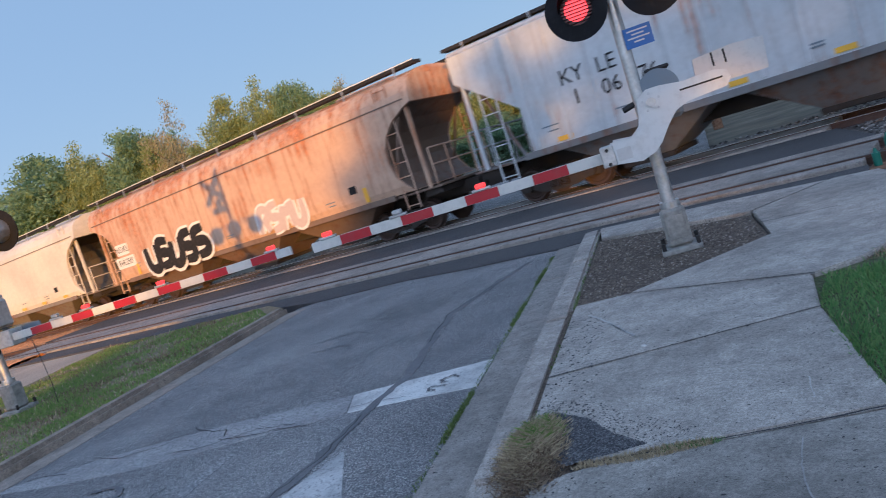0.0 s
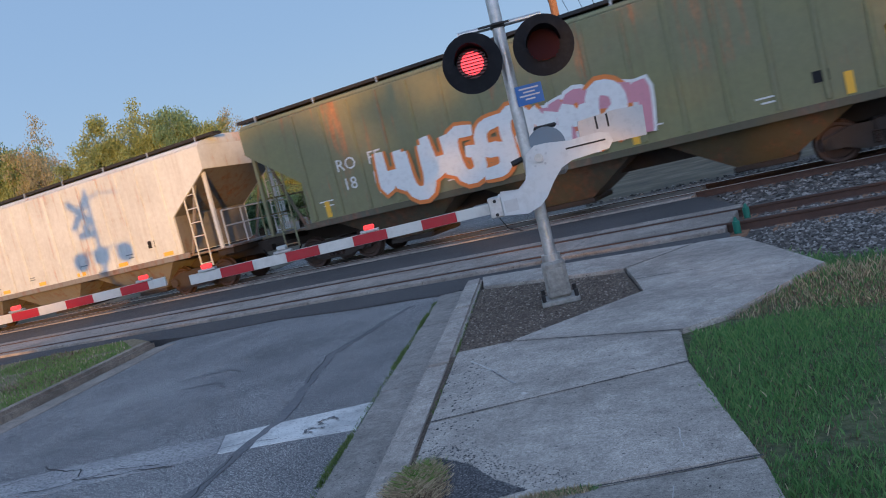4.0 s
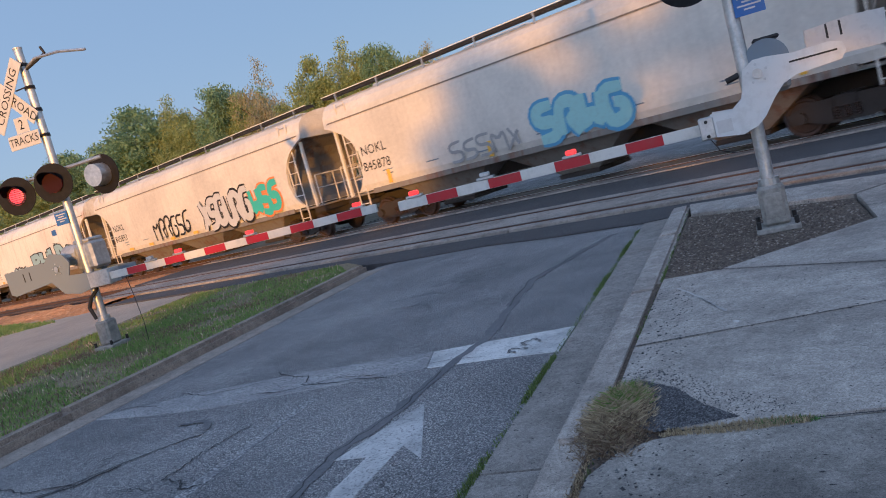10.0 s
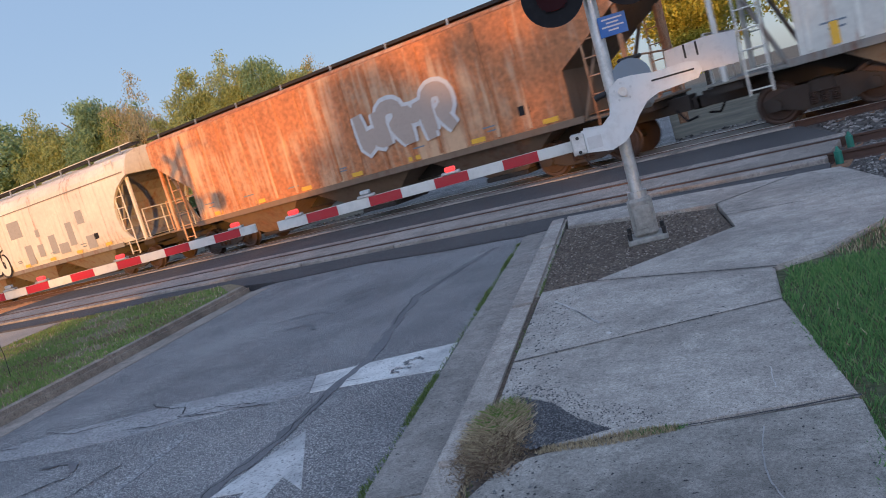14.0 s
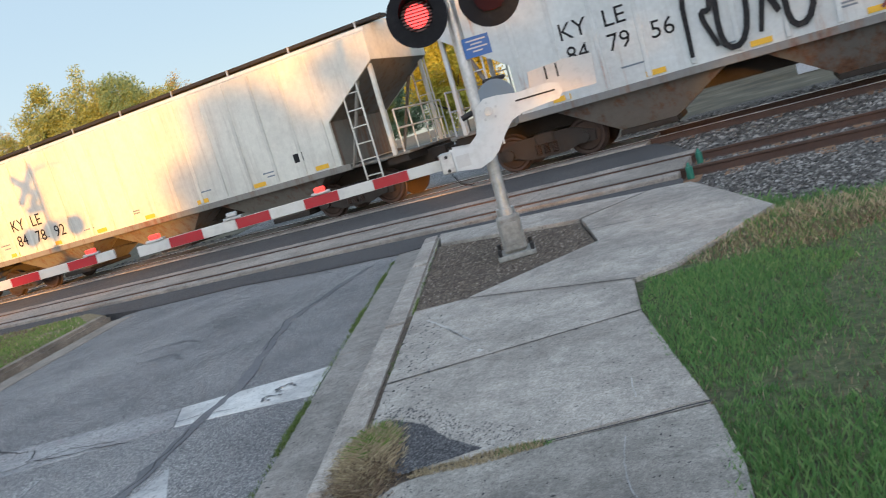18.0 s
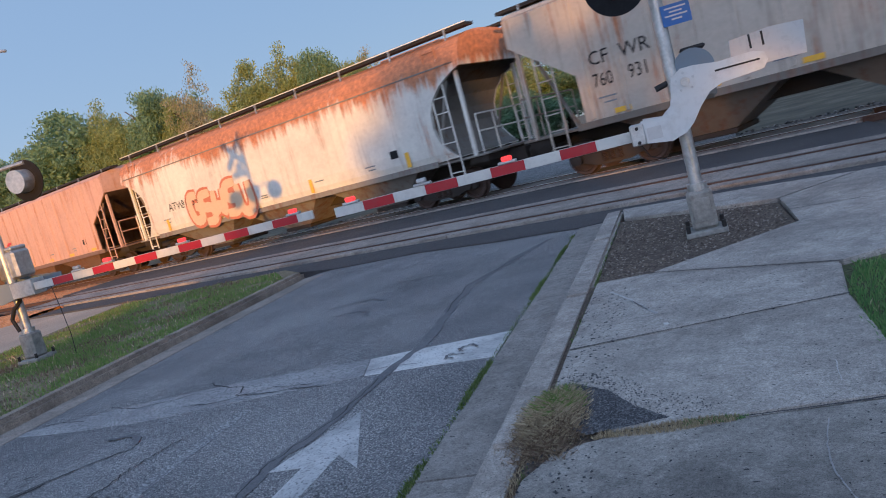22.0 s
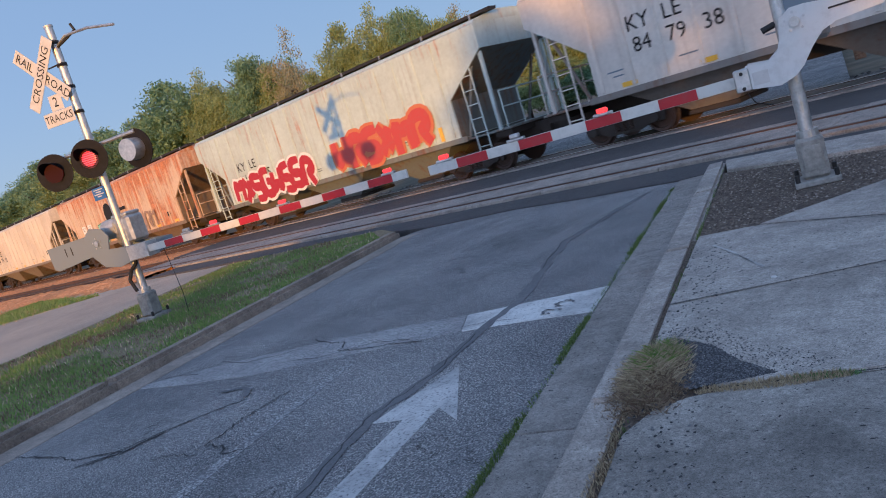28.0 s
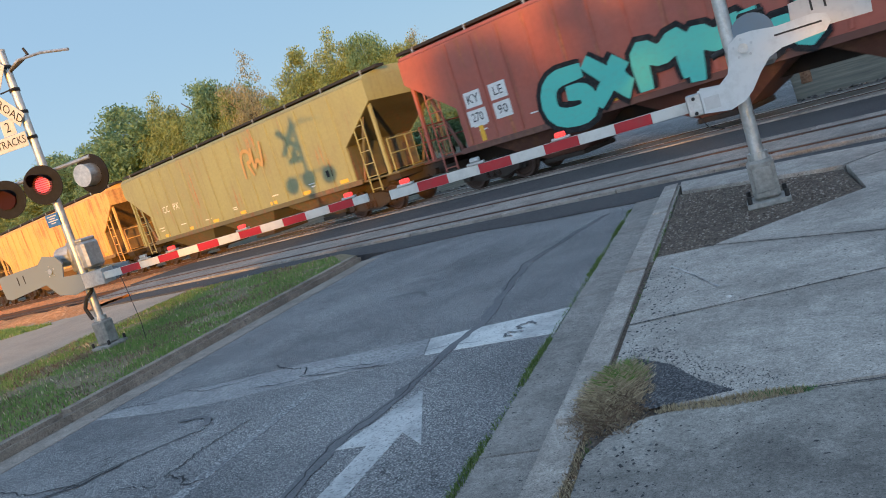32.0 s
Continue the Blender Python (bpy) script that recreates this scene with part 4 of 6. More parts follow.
        part("hanging_wire", sweep(bmesh.new(), [(0.9, -0.2, 1.06), (0.96, -0.22, 0.7), (1.02, -0.25, 0.3), (1.05, -0.3, 0.02)], 0.006, 5), DARK, root)
        part("conduit", sweep(bmesh.new(), [(-0.05, -0.1, 0.5), (-0.1, -0.12, 0.7), (0.0, -0.12, 0.85), (0.14, -0.1, 0.95), (0.1, -0.05, 1.1)], 0.03, 8), DARK, root)
    else:
        part("arm_clamp", boxed(-0.50, -0.36, -0.27, -0.05, 1.03, 1.24, 0.01), GALV, root)
        for dz in (1.06, 1.20):
            part("clamp_bolt", disc(bmesh.new(), (-0.43, dz), 0.018, -0.29, -0.27, 8), DARK, root)
        part("clamp_label", boxed(-0.34, -0.20, -0.258, -0.2525, 1.06, 1.18), SIGN_WHITE, root)
        gate_arm(root, -0.48, -3.82, 1.13, 1.13, -0.15, [(-1.78, True), (-2.75, False), (-3.62, True)])
        part("hanging_wire", sweep(bmesh.new(), [(-0.42, -0.2, 1.02), (-0.36, -0.2, 0.9), (-0.22, -0.18, 0.84)], 0.006, 5), DARK, root)
    return root


signal((-2.75, 7.61, 0.10), "crossing signal mast with red lamps and lowered striped gate arm", False, 1.1965, -0.065, 0.53)
signal((-12.42, 5.06, 0.12), "tall crossing signal mast with white crossbuck and lowered gate arm", True, 1.1906, 0.016, 0.616)


# ---- the train ----
CAR_LEN = 18.3
LATE = [(-3, 0), (0, 0.0), (3, 0.02), (5, 0.05), (8, 0.08), (10, 0.10), (14, 0.10), (18, 0.12), (21, 0.125), (23, 0.09), (25, 0.03), (28, 0.01), (31, 0.02), (36, 0.02)]


def gap_time(k):
    """When the gap before wagon k passes the point x = 0."""
    for (a, p), (b, q) in zip(LATE, LATE[1:]):
        if a <= k <= b:
            return 0.65 + 1.04 * k + p + (q - p) * (k - a) / (b - a)
    return 0.65 + 1.04 * k


SIDE = {"ribbed": -1.565, "smooth": -1.60}
TEMPLATE = {}


def shell(rings):
    """A closed body from rings (height, half length, half width)."""
    bm = bmesh.new()
    last = None
    for z, hx, hy in rings:
        v = [bm.verts.new(p) for p in ((-hx, -hy, z), (hx, -hy, z), (hx, hy, z), (-hx, hy, z))]
        if last:
            for i in range(4):
                bm.faces.new((last[i], last[(i + 1) % 4], v[(i + 1) % 4], v[i]))
        else:
            bm.faces.new(v[::-1])
        last = v
    bm.faces.new(last)
    return bm


def make_template(kind):
    """The shared meshes of one kind of wagon, kept out of the scene's list of things."""
    t = {}

    def keep(name, bm, material):
        me = bpy.data.meshes.new(name)
        bm.normal_update()
        bm.to_mesh(me)
        bm.free()
        me.materials.append(material)
        t[name] = me

    if kind == "ribbed":
        keep("body", shell([(1.22, 6.75, 1.55), (2.35, 6.75, 1.56), (3.45, 8.35, 1.56), (4.10, 8.35, 1.56), (4.14, 8.35, 1.5)]), BLACK)
        keep("roof", shell([(4.142, 8.35, 1.52), (4.22, 8.35, 1.45), (4.40, 8.33, 0.55), (4.42, 8.33, 0.3)]), BLACK)
    else:
        keep("body", shell([(1.22, 7.75, 1.5), (1.42, 7.5, 1.57), (1.7, 7.28, 1.6), (2.1, 7.16, 1.60), (2.5, 7.2, 1.60), (2.85, 7.38, 1.60), (3.15, 7.7, 1.60), (3.4, 8.2, 1.6), (3.5, 8.48, 1.595), (3.8, 8.5, 1.55), (4.05, 8.5, 1.44), (4.2, 8.5, 1.28)]), BLACK)
        keep("roof", shell([(4.202, 8.5, 1.27), (4.32, 8.5, 0.95), (4.38, 8.48, 0.6), (4.4, 8.48, 0.3)]), BLACK)
    # the sheets that slope in above the bogies
    ends = [(1.24, 6.756), (2.352, 6.756), (3.44, 8.34)] if kind == "ribbed" else [(1.24, 7.74), (1.42, 7.506), (1.7, 7.288), (2.1, 7.17), (2.5, 7.21), (2.85, 7.392), (3.15, 7.712), (3.4, 8.212), (3.48, 8.44)]
    bm = bmesh.new()
    last = None
    for z, hx in ends:
        v = (bm.verts.new((hx + 0.004, -1.5, z)), bm.verts.new((hx + 0.004, 1.5, z)))
        if last:
            bm.faces.new((last[0], last[1], v[1], v[0]))
        last = v
    bmesh.ops.solidify(bm, geom=bm.faces[:], thickness=-0.01)
    keep("slope_sheet", bm, BLACK)
    keep("rib", boxed(-0.05, 0.05, -0.035, 0.0, 1.30, 4.06, 0.012), BLACK)
    keep("seam", boxed(-8.3, 8.3, -0.012, 0.0, 3.60, 3.64), BLACK)
    keep("side_sill", boxed(-7.0, 7.0, -0.03, 0.03, 1.10, 1.26, 0.008), BLACK)
    bm = bmesh.new()
    for z, a, b in ((1.22, 1.95, 1.45),):
        lo = [bm.verts.new(p) for p in ((-0.55, -0.75, 0.32), (0.55, -0.75, 0.32), (0.55, 0.75, 0.32), (-0.55, 0.75, 0.32))]
        hi = [bm.verts.new(p) for p in ((-a, -b, z), (a, -b, z), (a, b, z), (-a, b, z))]
        bm.faces.new(lo[::-1])
        bm.faces.new(hi)
        for i in range(4):
            bm.faces.new((lo[i], lo[(i + 1) % 4], hi[(i + 1) % 4], hi[i]))
    keep("hopper", bm, TRUCK)
    keep("outlet_gate", boxed(-0.62, 0.62, -0.85, 0.85, 0.22, 0.34, 0.02), TRUCK)
    bm = boxed(-9.0, 9.0, -0.3, 0.3, 0.72, 1.06)
    box(bm, -8.5, -7.9, -1.35, 1.35, 0.95, 1.12)
    box(bm, 7.9, 8.5, -1.35, 1.35, 0.95, 1.12)
    keep("centre_sill", bm, TRUCK)
    keep("platform", boxed(-0.9, 0.9, -1.45, 1.45, 1.12, 1.18, 0.01), TRUCK)
    keep("end_post", boxed(-0.05, 0.05, -0.05, 0.05, 1.15, 3.6, 0.01), BLACK)
    bm = bmesh.new()
    rod(bm, (0, 0, 1.15), (0.9, 0, 3.4), 0.05, 6)
    keep("end_brace", bm, BLACK)
    bm = bmesh.new()
    for dx in (-0.22, 0.22):
        rod(bm, (dx, 0, 0.75), (dx, 0, 4.15), 0.024, 6)
    for i in range(9):
        rod(bm, (-0.22, 0, 0.85 + i * 0.40), (0.22, 0, 0.85 + i * 0.40), 0.016, 6)
    keep("ladder", bm, BLACK)
    bm = bmesh.new()
    for z in (1.75, 2.2):
        rod(bm, (0, -1.4, z), (0, 1.4, z), 0.022, 6)
    for y in (-1.4, -0.6, 0.6, 1.4):
        rod(bm, (0, y, 1.15), (0, y, 2.2), 0.022, 6)
    keep("hand_rail", bm, BLACK)
    lift = -0.09 if kind == "ribbed" else 0.0
    bm = boxed(-8.7, 8.7, -0.17, 0.17, 4.44 + lift, 4.52 + lift)
    keep("running_board", bm, DARK)
    keep("board_bracket", boxed(-0.022, 0.022, 0.16, 0.20, 4.08 + lift, 4.52 + lift), GALV)
    keep("board_edge", boxed(-8.7, 8.7, 0.165, 0.195, 4.522 + lift, 4.545 + lift), LETTER_WHITE)
    keep("hatch", boxed(-1.15, 1.15, -0.28, 0.28, 4.40, 4.50, 0.03), BLACK)
    bm = boxed(0, 0.62, -0.12, 0.12, 0.72, 0.95, 0.02)
    box(bm, 0.45, 0.66, -0.17, 0.17, 0.70, 0.98, 0.03)
    keep("coupler", bm, TRUCK)
    keep("brake_hose", sweep(bmesh.new(), [(0.1, -0.3, 0.8), (0.3, -0.3, 0.5), (0.55, -0.3, 0.55)], 0.025, 6), BLACK)
    # bogie
    bm = bmesh.new()
    out = [(-1.15, 0.52), (-1.12, 0.30), (-0.75, 0.30), (-0.42, 0.20), (0.42, 0.20), (0.75, 0.30), (1.12, 0.30), (1.15, 0.52), (0.62, 0.70), (-0.62, 0.70)]
    slab(bm, out, -0.06, 0.06)
    upright(bm)
    keep("side_frame", bm, TRUCK)
    keep("bolster", boxed(-0.22, 0.22, -1.1, 1.1, 0.48, 0.74, 0.02), TRUCK)
    bm = bmesh.new()
    last = None
    for j in range(13):
        rr, z = (0.075 if j % 2 else 0.05), 0.27 + j * 0.021
        v = [bm.verts.new((rr * math.cos(6.2832 * i / 10), rr * math.sin(6.2832 * i / 10), z)) for i in range(10)]
        if last:
            for i in range(10):
                bm.faces.new((last[i], last[(i + 1) % 10], v[(i + 1) % 10], v[i]))
        last = v
    keep("spring", bm, WHEEL)
    keep("journal", rod(bmesh.new(), (0, -0.05, 0), (0, 0.08, 0), 0.12, 14), TRUCK)
    keep("axle", rod(bmesh.new(), (0, -1.05, 0), (0, 1.05, 0), 0.08, 12), TRUCK)
    bm = bmesh.new()
    last = None
    for r, y in ((0.10, -0.86), (0.14, -0.85), (0.16, -0.82), (0.31, -0.80), (0.34, -0.83), (0.40, -0.83), (0.415, -0.81), (0.42, -0.71), (0.455, -0.69), (0.455, -0.66), (0.30, -0.68), (0.10, -0.70)):
        v = [bm.verts.new((r * math.cos(6.2832 * i / 28), y, r * math.sin(6.2832 * i / 28))) for i in range(28)]
        if last:
            for i in range(28):
                bm.faces.new((last[i], last[(i + 1) % 28], v[(i + 1) % 28], v[i]))
        last = v
    bmesh.ops.recalc_face_normals(bm, faces=bm.faces)
    keep("wheel", bm, WHEEL)
    keep("reflector", boxed(-0.075, 0.075, -0.004, 0.0, 0, 0.42), YELLOW)
    keep("placard", boxed(-0.26, 0.26, -0.004, 0.0, -0.2, 0.2), LETTER)
    keep("patch", boxed(-0.5, 0.5, -0.003, 0.0, -0.5, 0.5), LETTER_WHITE)
    return t


def piece(name, me, parent, m, material=None, label=""):
    ob = new(name, me)
    ob.parent, ob.matrix_basis = parent, m
    if material is not None:
        ob.material_slots[0].link = "OBJECT"
        ob.material_slots[0].material = material
    if label:
        ob["label"] = label
    return ob


def round_emblem():
    bm = bmesh.new()
    rod(bm, (0, -0.004, 0), (0, 0, 0), 0.55, 24)
    me = bpy.data.meshes.new("emblem")
    bm.to_mesh(me)
    bm.free()
    me.materials.append(LETTER)
    return me


GREY_PATCH = paint("cover_paint", (0.30, 0.30, 0.29), 0.7, 0.3)
WHEELS = [[], [], [], []]


def stroke(rnd, cell, h, thick, layer):
    """One sprayed letter: a single bulging ribbon that bends through some corners of its cell."""
    bm = bmesh.new()
    spots = [(-0.42, -0.48), (-0.42, 0.48), (0.42, 0.48), (0.42, -0.48), (0.0, 0.05), (-0.42, 0.0), (0.42, 0.0)]
    start = rnd.choice(((0, 1, 4, 2, 3), (2, 1, 5, 6, 3, 0), (1, 0, 4, 3, 2), (2, 1, 0, 3, 6, 4), (0, 1, 2, 6, 4, 3), (1, 3, 4, 2, 0), (1, 0, 3, 2)))
    lean = rnd.uniform(-0.15, 0.15)
    way = [(spots[k][0] * cell * rnd.uniform(0.85, 1.1) + lean * spots[k][1] * h, spots[k][1] * h * rnd.uniform(0.85, 1.1)) for k in start]
    for _ in range(2):
        cut = [way[0]]
        for (x0, z0), (x1, z1) in zip(way, way[1:]):
            cut += [(0.75 * x0 + 0.25 * x1, 0.75 * z0 + 0.25 * z1), (0.25 * x0 + 0.75 * x1, 0.25 * z0 + 0.75 * z1)]
        way = cut + [way[-1]]
    last = None
    top = len(way) - 1
    for k, (x, z) in enumerate(way):
        a, c = way[max(0, k - 1)], way[min(top, k + 1)]
        d = Vector((c[0] - a[0], c[1] - a[1])).normalized()
        w = thick * (0.6 + 0.5 * math.sin(math.pi * (0.1 + 0.8 * k / top))) / 2
        y = -0.0008 * layer - 0.0001 * k
        v = (bm.verts.new((x - d.y * w, y, z + d.x * w)), bm.verts.new((x + d.y * w, y, z - d.x * w)))
        if last:
            bm.faces.new((last[0], last[1], v[1], v[0]))
        last = v
    return bm


PAINTS = {}


def tone(c):
    if c not in PAINTS:
        PAINTS[c] = paint("spray_paint", c, 0.6, 0.25, (0.2, 0.17, 0.14))
    return PAINTS[c]


K, TEAL, RED, BLUE, WHT, PINK, GRN, ORG, PUR = (0.02, 0.02, 0.022), (0.05, 0.42, 0.36), (0.5, 0.03, 0.04), (0.10, 0.30, 0.48), (0.7, 0.7, 0.68), (0.55, 0.25, 0.3), (0.12, 0.42, 0.22), (0.65, 0.2, 0.04), (0.2, 0.1, 0.35)


def wagon(k, kind, col, rust, streak, top, marks, art, label, number=None, rust_col=(0.40, 0.14, 0.042), under=None):
    if kind not in TEMPLATE:
        TEMPLATE[kind] = make_template(kind)
    t = TEMPLATE[kind]
    root = thing("hopper_wagon", label, "freight wagon", "wagons of the train", T4((0, TRACK_B, RAIL_Z)))
    skin = car_paint("wagon_paint", col, rust, rust_col, streak, top)
    # darker copy of the wagon colour for under and end parts
    low = car_paint("darkened_wagon_paint", under or tuple(0.27 * a + b for a, b in zip(col, (0.03, 0.022, 0.015))), 0.3, (0.16, 0.08, 0.045), 0.6)
    I = Matrix.Identity(4)
    body = piece("body", t["body"], root, I, skin)
    piece("roof", t["roof"], root, I, skin)
    sy = SIDE[kind]
    over = sy - 0.034 if kind == "ribbed" else sy
    if kind == "ribbed":
        for i in range(16):
            x = -6.55 + i * 13.1 / 15
            piece("rib", t["rib"], body, T4((x, -1.558, 0)), skin)
            piece("rib", t["rib"], body, T4((x, 1.558, 0)) @ pose(0, 0, 0, 0, 0, 180), skin)
    else:
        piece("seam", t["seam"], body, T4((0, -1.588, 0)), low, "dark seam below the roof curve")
    for s in (-1, 1):
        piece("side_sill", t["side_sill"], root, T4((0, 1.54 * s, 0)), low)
        piece("running_board", t["running_board"], root, T4((0, 0.98 * s, 0)))
        if kind == "smooth":
            piece("board_edge", t["board_edge"], root, T4((0, 1.0 * s, 0)) @ pose(0, 0, 0, 0, 0, 0 if s > 0 else 180), None, "pale steel edge of the running board")
        for i in range(9):
            piece("board_bracket", t["board_bracket"], root, T4((-8.0 + 2 * i, 1.0 * s, 0)) @ pose(0, 0, 0, 0, 0, 0 if s > 0 else 180))
    for i in range(3):
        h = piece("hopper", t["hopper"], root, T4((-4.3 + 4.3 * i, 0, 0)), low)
        piece("outlet_gate", t["outlet_gate"], h, I)
    for i in range(4):
        piece("hatch", t["hatch"], root, T4((-6.0 + 4.0 * i, 0, 0)), skin)
    piece("centre_sill", t["centre_sill"], root, I)
    for s in (-1, 1):
        f = I if s > 0 else pose(0, 0, 0, 0, 0, 180)
        # grime, plus the shade of the end recess put into the colour
        piece("slope_sheet", t["slope_sheet"], root, f, low, "grimy sloping end sheet, coloured darker for the shade of the recess")
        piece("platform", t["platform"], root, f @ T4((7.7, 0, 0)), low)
        piece("coupler", t["coupler"], root, f @ T4((8.55, 0, 0)))
        piece("brake_hose", t["brake_hose"], root, f @ T4((8.55, 0, 0)))
        piece("hand_rail", t["hand_rail"], root, f @ T4((8.45, 0, 0)), skin)
        for y in (-1.42, 1.42):
            piece("end_post", t["end_post"], root, f @ T4((8.2, y, 0)), skin)
            piece("ladder", t["ladder"], root, f @ T4((7.55 if y * s < 0 else 8.05, y * 1.08, 0)), skin)
            piece("end_brace", t["end_brace"], root, f @ T4((7.0, y, 0)), low)
        bog = piece("bogie", t["bolster"], root, f @ T4((6.55, 0, 0)))
        for y in (-1.0, 1.0):
            piece("side_frame", t["side_frame"], bog, T4((0, y, 0)))
            for x in (-0.2, 0.0, 0.2):
                piece("spring", t["spring"], bog, T4((x, y * 1.06, 0)))
        for a, x in enumerate((-0.89, 0.89)):
            piece("axle", t["axle"], bog, T4((x, 0, 0.42)))
            for b, turn in enumerate((0, 180)):
                WHEELS[2 * a + b].append(piece("wheel", t["wheel"], bog, T4((x, 0, 0.42)) @ pose(0, 0, 0, 0, 0, turn)))
            for y in (-1.09, 1.09):
                piece("journal", t["journal"], bog, T4((x, y, 0.42)))
    if k % 3 == 0:
        for i in range(4):
            piece("reflector", t["reflector"], root, T4((-6.1 + 4.05 * i, sy - 0.003, 1.3)))
    else:
        for i in range(7):
            piece("reflector", t["reflector"], root, pose(-6.0 + 2.0 * i, sy - 0.003, 1.36, 0, 90, 0) @ Matrix.Diagonal((0.75, 1, 0.95, 1)))
    faint = BOX_GREY if sum(col) > 0.9 else LETTER_WHITE
    piece("placard", t["placard"], root, T4((5.6, sy - 0.003, 1.75)) @ Matrix.Diagonal((0.55, 1, 0.55, 1)), None, "small stencilled data panel")
    for x, z, w in ((-6.1, 1.72, 0.45), (-6.05, 1.6, 0.3), (-4.2, 1.62, 0.5), (-2.3, 1.5, 0.45), (-0.3, 1.62, 0.35), (-0.3, 1.55, 0.35), (2.4, 1.6, 0.4), (4.6, 1.6, 0.4), (4.65, 1.5, 0.3)):
        piece("stencil_bar", t["patch"], root, T4((x, sy - 0.003, z)) @ Matrix.Diagonal((w, 1, 0.035, 1)), faint)
    if k == 28:
        piece("emblem", round_emblem(), root, T4((-1.1, over - 0.004, 2.75)), LETTER, "plain dark round emblem")
        piece("emblem", t["patch"], root, T4((0.35, over - 0.003, 2.75)) @ Matrix.Diagonal((1.7, 1, 0.16, 1)), LETTER, "plain dark bar in place of a brand name")
    if k == 14:
        for x, z, w, h in ((0.1, 2.9, 1.0, 0.7), (0.7, 1.75, 0.55, 0.8), (1.6, 1.8, 0.45, 0.5), (1.7, 2.5, 0.3, 0.3), (2.6, 1.9, 0.5, 0.75), (3.3, 1.65, 0.7, 0.4), (4.0, 2.1, 0.45, 0.9), (4.9, 2.6, 0.5, 0.5), (5.2, 1.6, 0.6, 0.5), (-5.2, 2.0, 0.8, 0.5)):
            piece("painted_patch", t["patch"], root, T4((x, sy - 0.003, z)) @ Matrix.Diagonal((w, 1, h, 1)), GREY_PATCH, "flat grey patch of cover paint")
    if k == 11:
        piece("emblem", t["patch"], root, T4((4.3, sy - 0.004, 3.25)) @ Matrix.Diagonal((0.62, 1, 0.3, 1)), SIGN_BLUE, "plain blue head of a shield emblem")
        piece("emblem", t["patch"], root, T4((4.3, sy - 0.003, 2.92)) @ Matrix.Diagonal((0.62, 1, 0.36, 1)), None, "white lower part of a shield emblem")
    # reporting marks and numbers
    if marks:
        rows, ink, size, x0, z0, plate_on = marks
        for j, words_ in enumerate(rows):
            for i, word in enumerate(words_.split()):
                first = -6.113 + 0.8733 * round((x0 + 6.113) / 0.8733)
                x = first + i * 0.8733 if kind == "ribbed" else x0 + i
                squeeze = Matrix.Diagonal((0.78 if kind == "ribbed" and len(word) > 2 else 1.0, 1, 1, 1))
                if plate_on:
                    piece("patch", t["patch"], root, T4((x, sy - 0.003, z0 - 0.5 * j)) @ Matrix.Diagonal((1.65 * size * max(1.0, len(word) / 2.6), 1, 1.25 * size, 1)))
                lettering("letters", word, size, LETTER if ink == "k" else LETTER_WHITE, root, pose(x, sy - 0.008, z0 - 0.5 * j, 90, 0, 0) @ squeeze)
    for j, (x, z, w, h, count, fill, edge) in enumerate(art):
        if isinstance(count, str):
            for n, ch in enumerate(count):
                sx, lift = x - w / 2 + w * (n + 0.5) / len(count), 0.06 * h * (-1) ** n + 0.05 * h * n
                m = pose(sx, over - 0.006 - 0.002 * n, z + lift, 90, (-7, 5, -4, 9, 3)[n % 5], 0) @ Matrix.Diagonal((w / len(count) / h * 1.18, 1, 1, 1))
                lettering("graffiti_outline", ch, h * 1.35, tone(edge), root, m, "sprayed outline", 0.15 * h)
                lettering("graffiti", ch, h * 1.35, tone(fill), root, m @ T4((0, 0, 0.006)), "sprayed bulging letter", 0.085 * h)
            continue
        cell = w / count
        for n in range(count):
            th = min(h * 0.4, cell * 0.46)
            at_x, at_z = x - w / 2 + cell * (n + 0.5), z + 0.05 * h * math.sin(2.1 * n + k)
            seed = k * 977 + j * 53 + n
            if edge is not None:
                g = link("graffiti_outline", stroke(random.Random(seed), cell, h, th * 1.6, n), tone(edge), root, "sprayed outline")
                g.location = (at_x, over - 0.006, at_z)
            if fill is not None:
                g = link("graffiti", stroke(random.Random(seed), cell, h, th if edge is not None else th * 0.4, n), tone(fill), root, "sprayed graffiti letter")
                g.location = (at_x, over - 0.018, at_z)
    return root


def kyle(a, plate_on=False, z=2.65, x=-5.3):
    return (("KY LE", a), "k", 0.5, x, z, plate_on)


def nokl(a, size=0.42, x=-6.5):
    return (("NOKL", a), "k", size, x, 2.45, False)


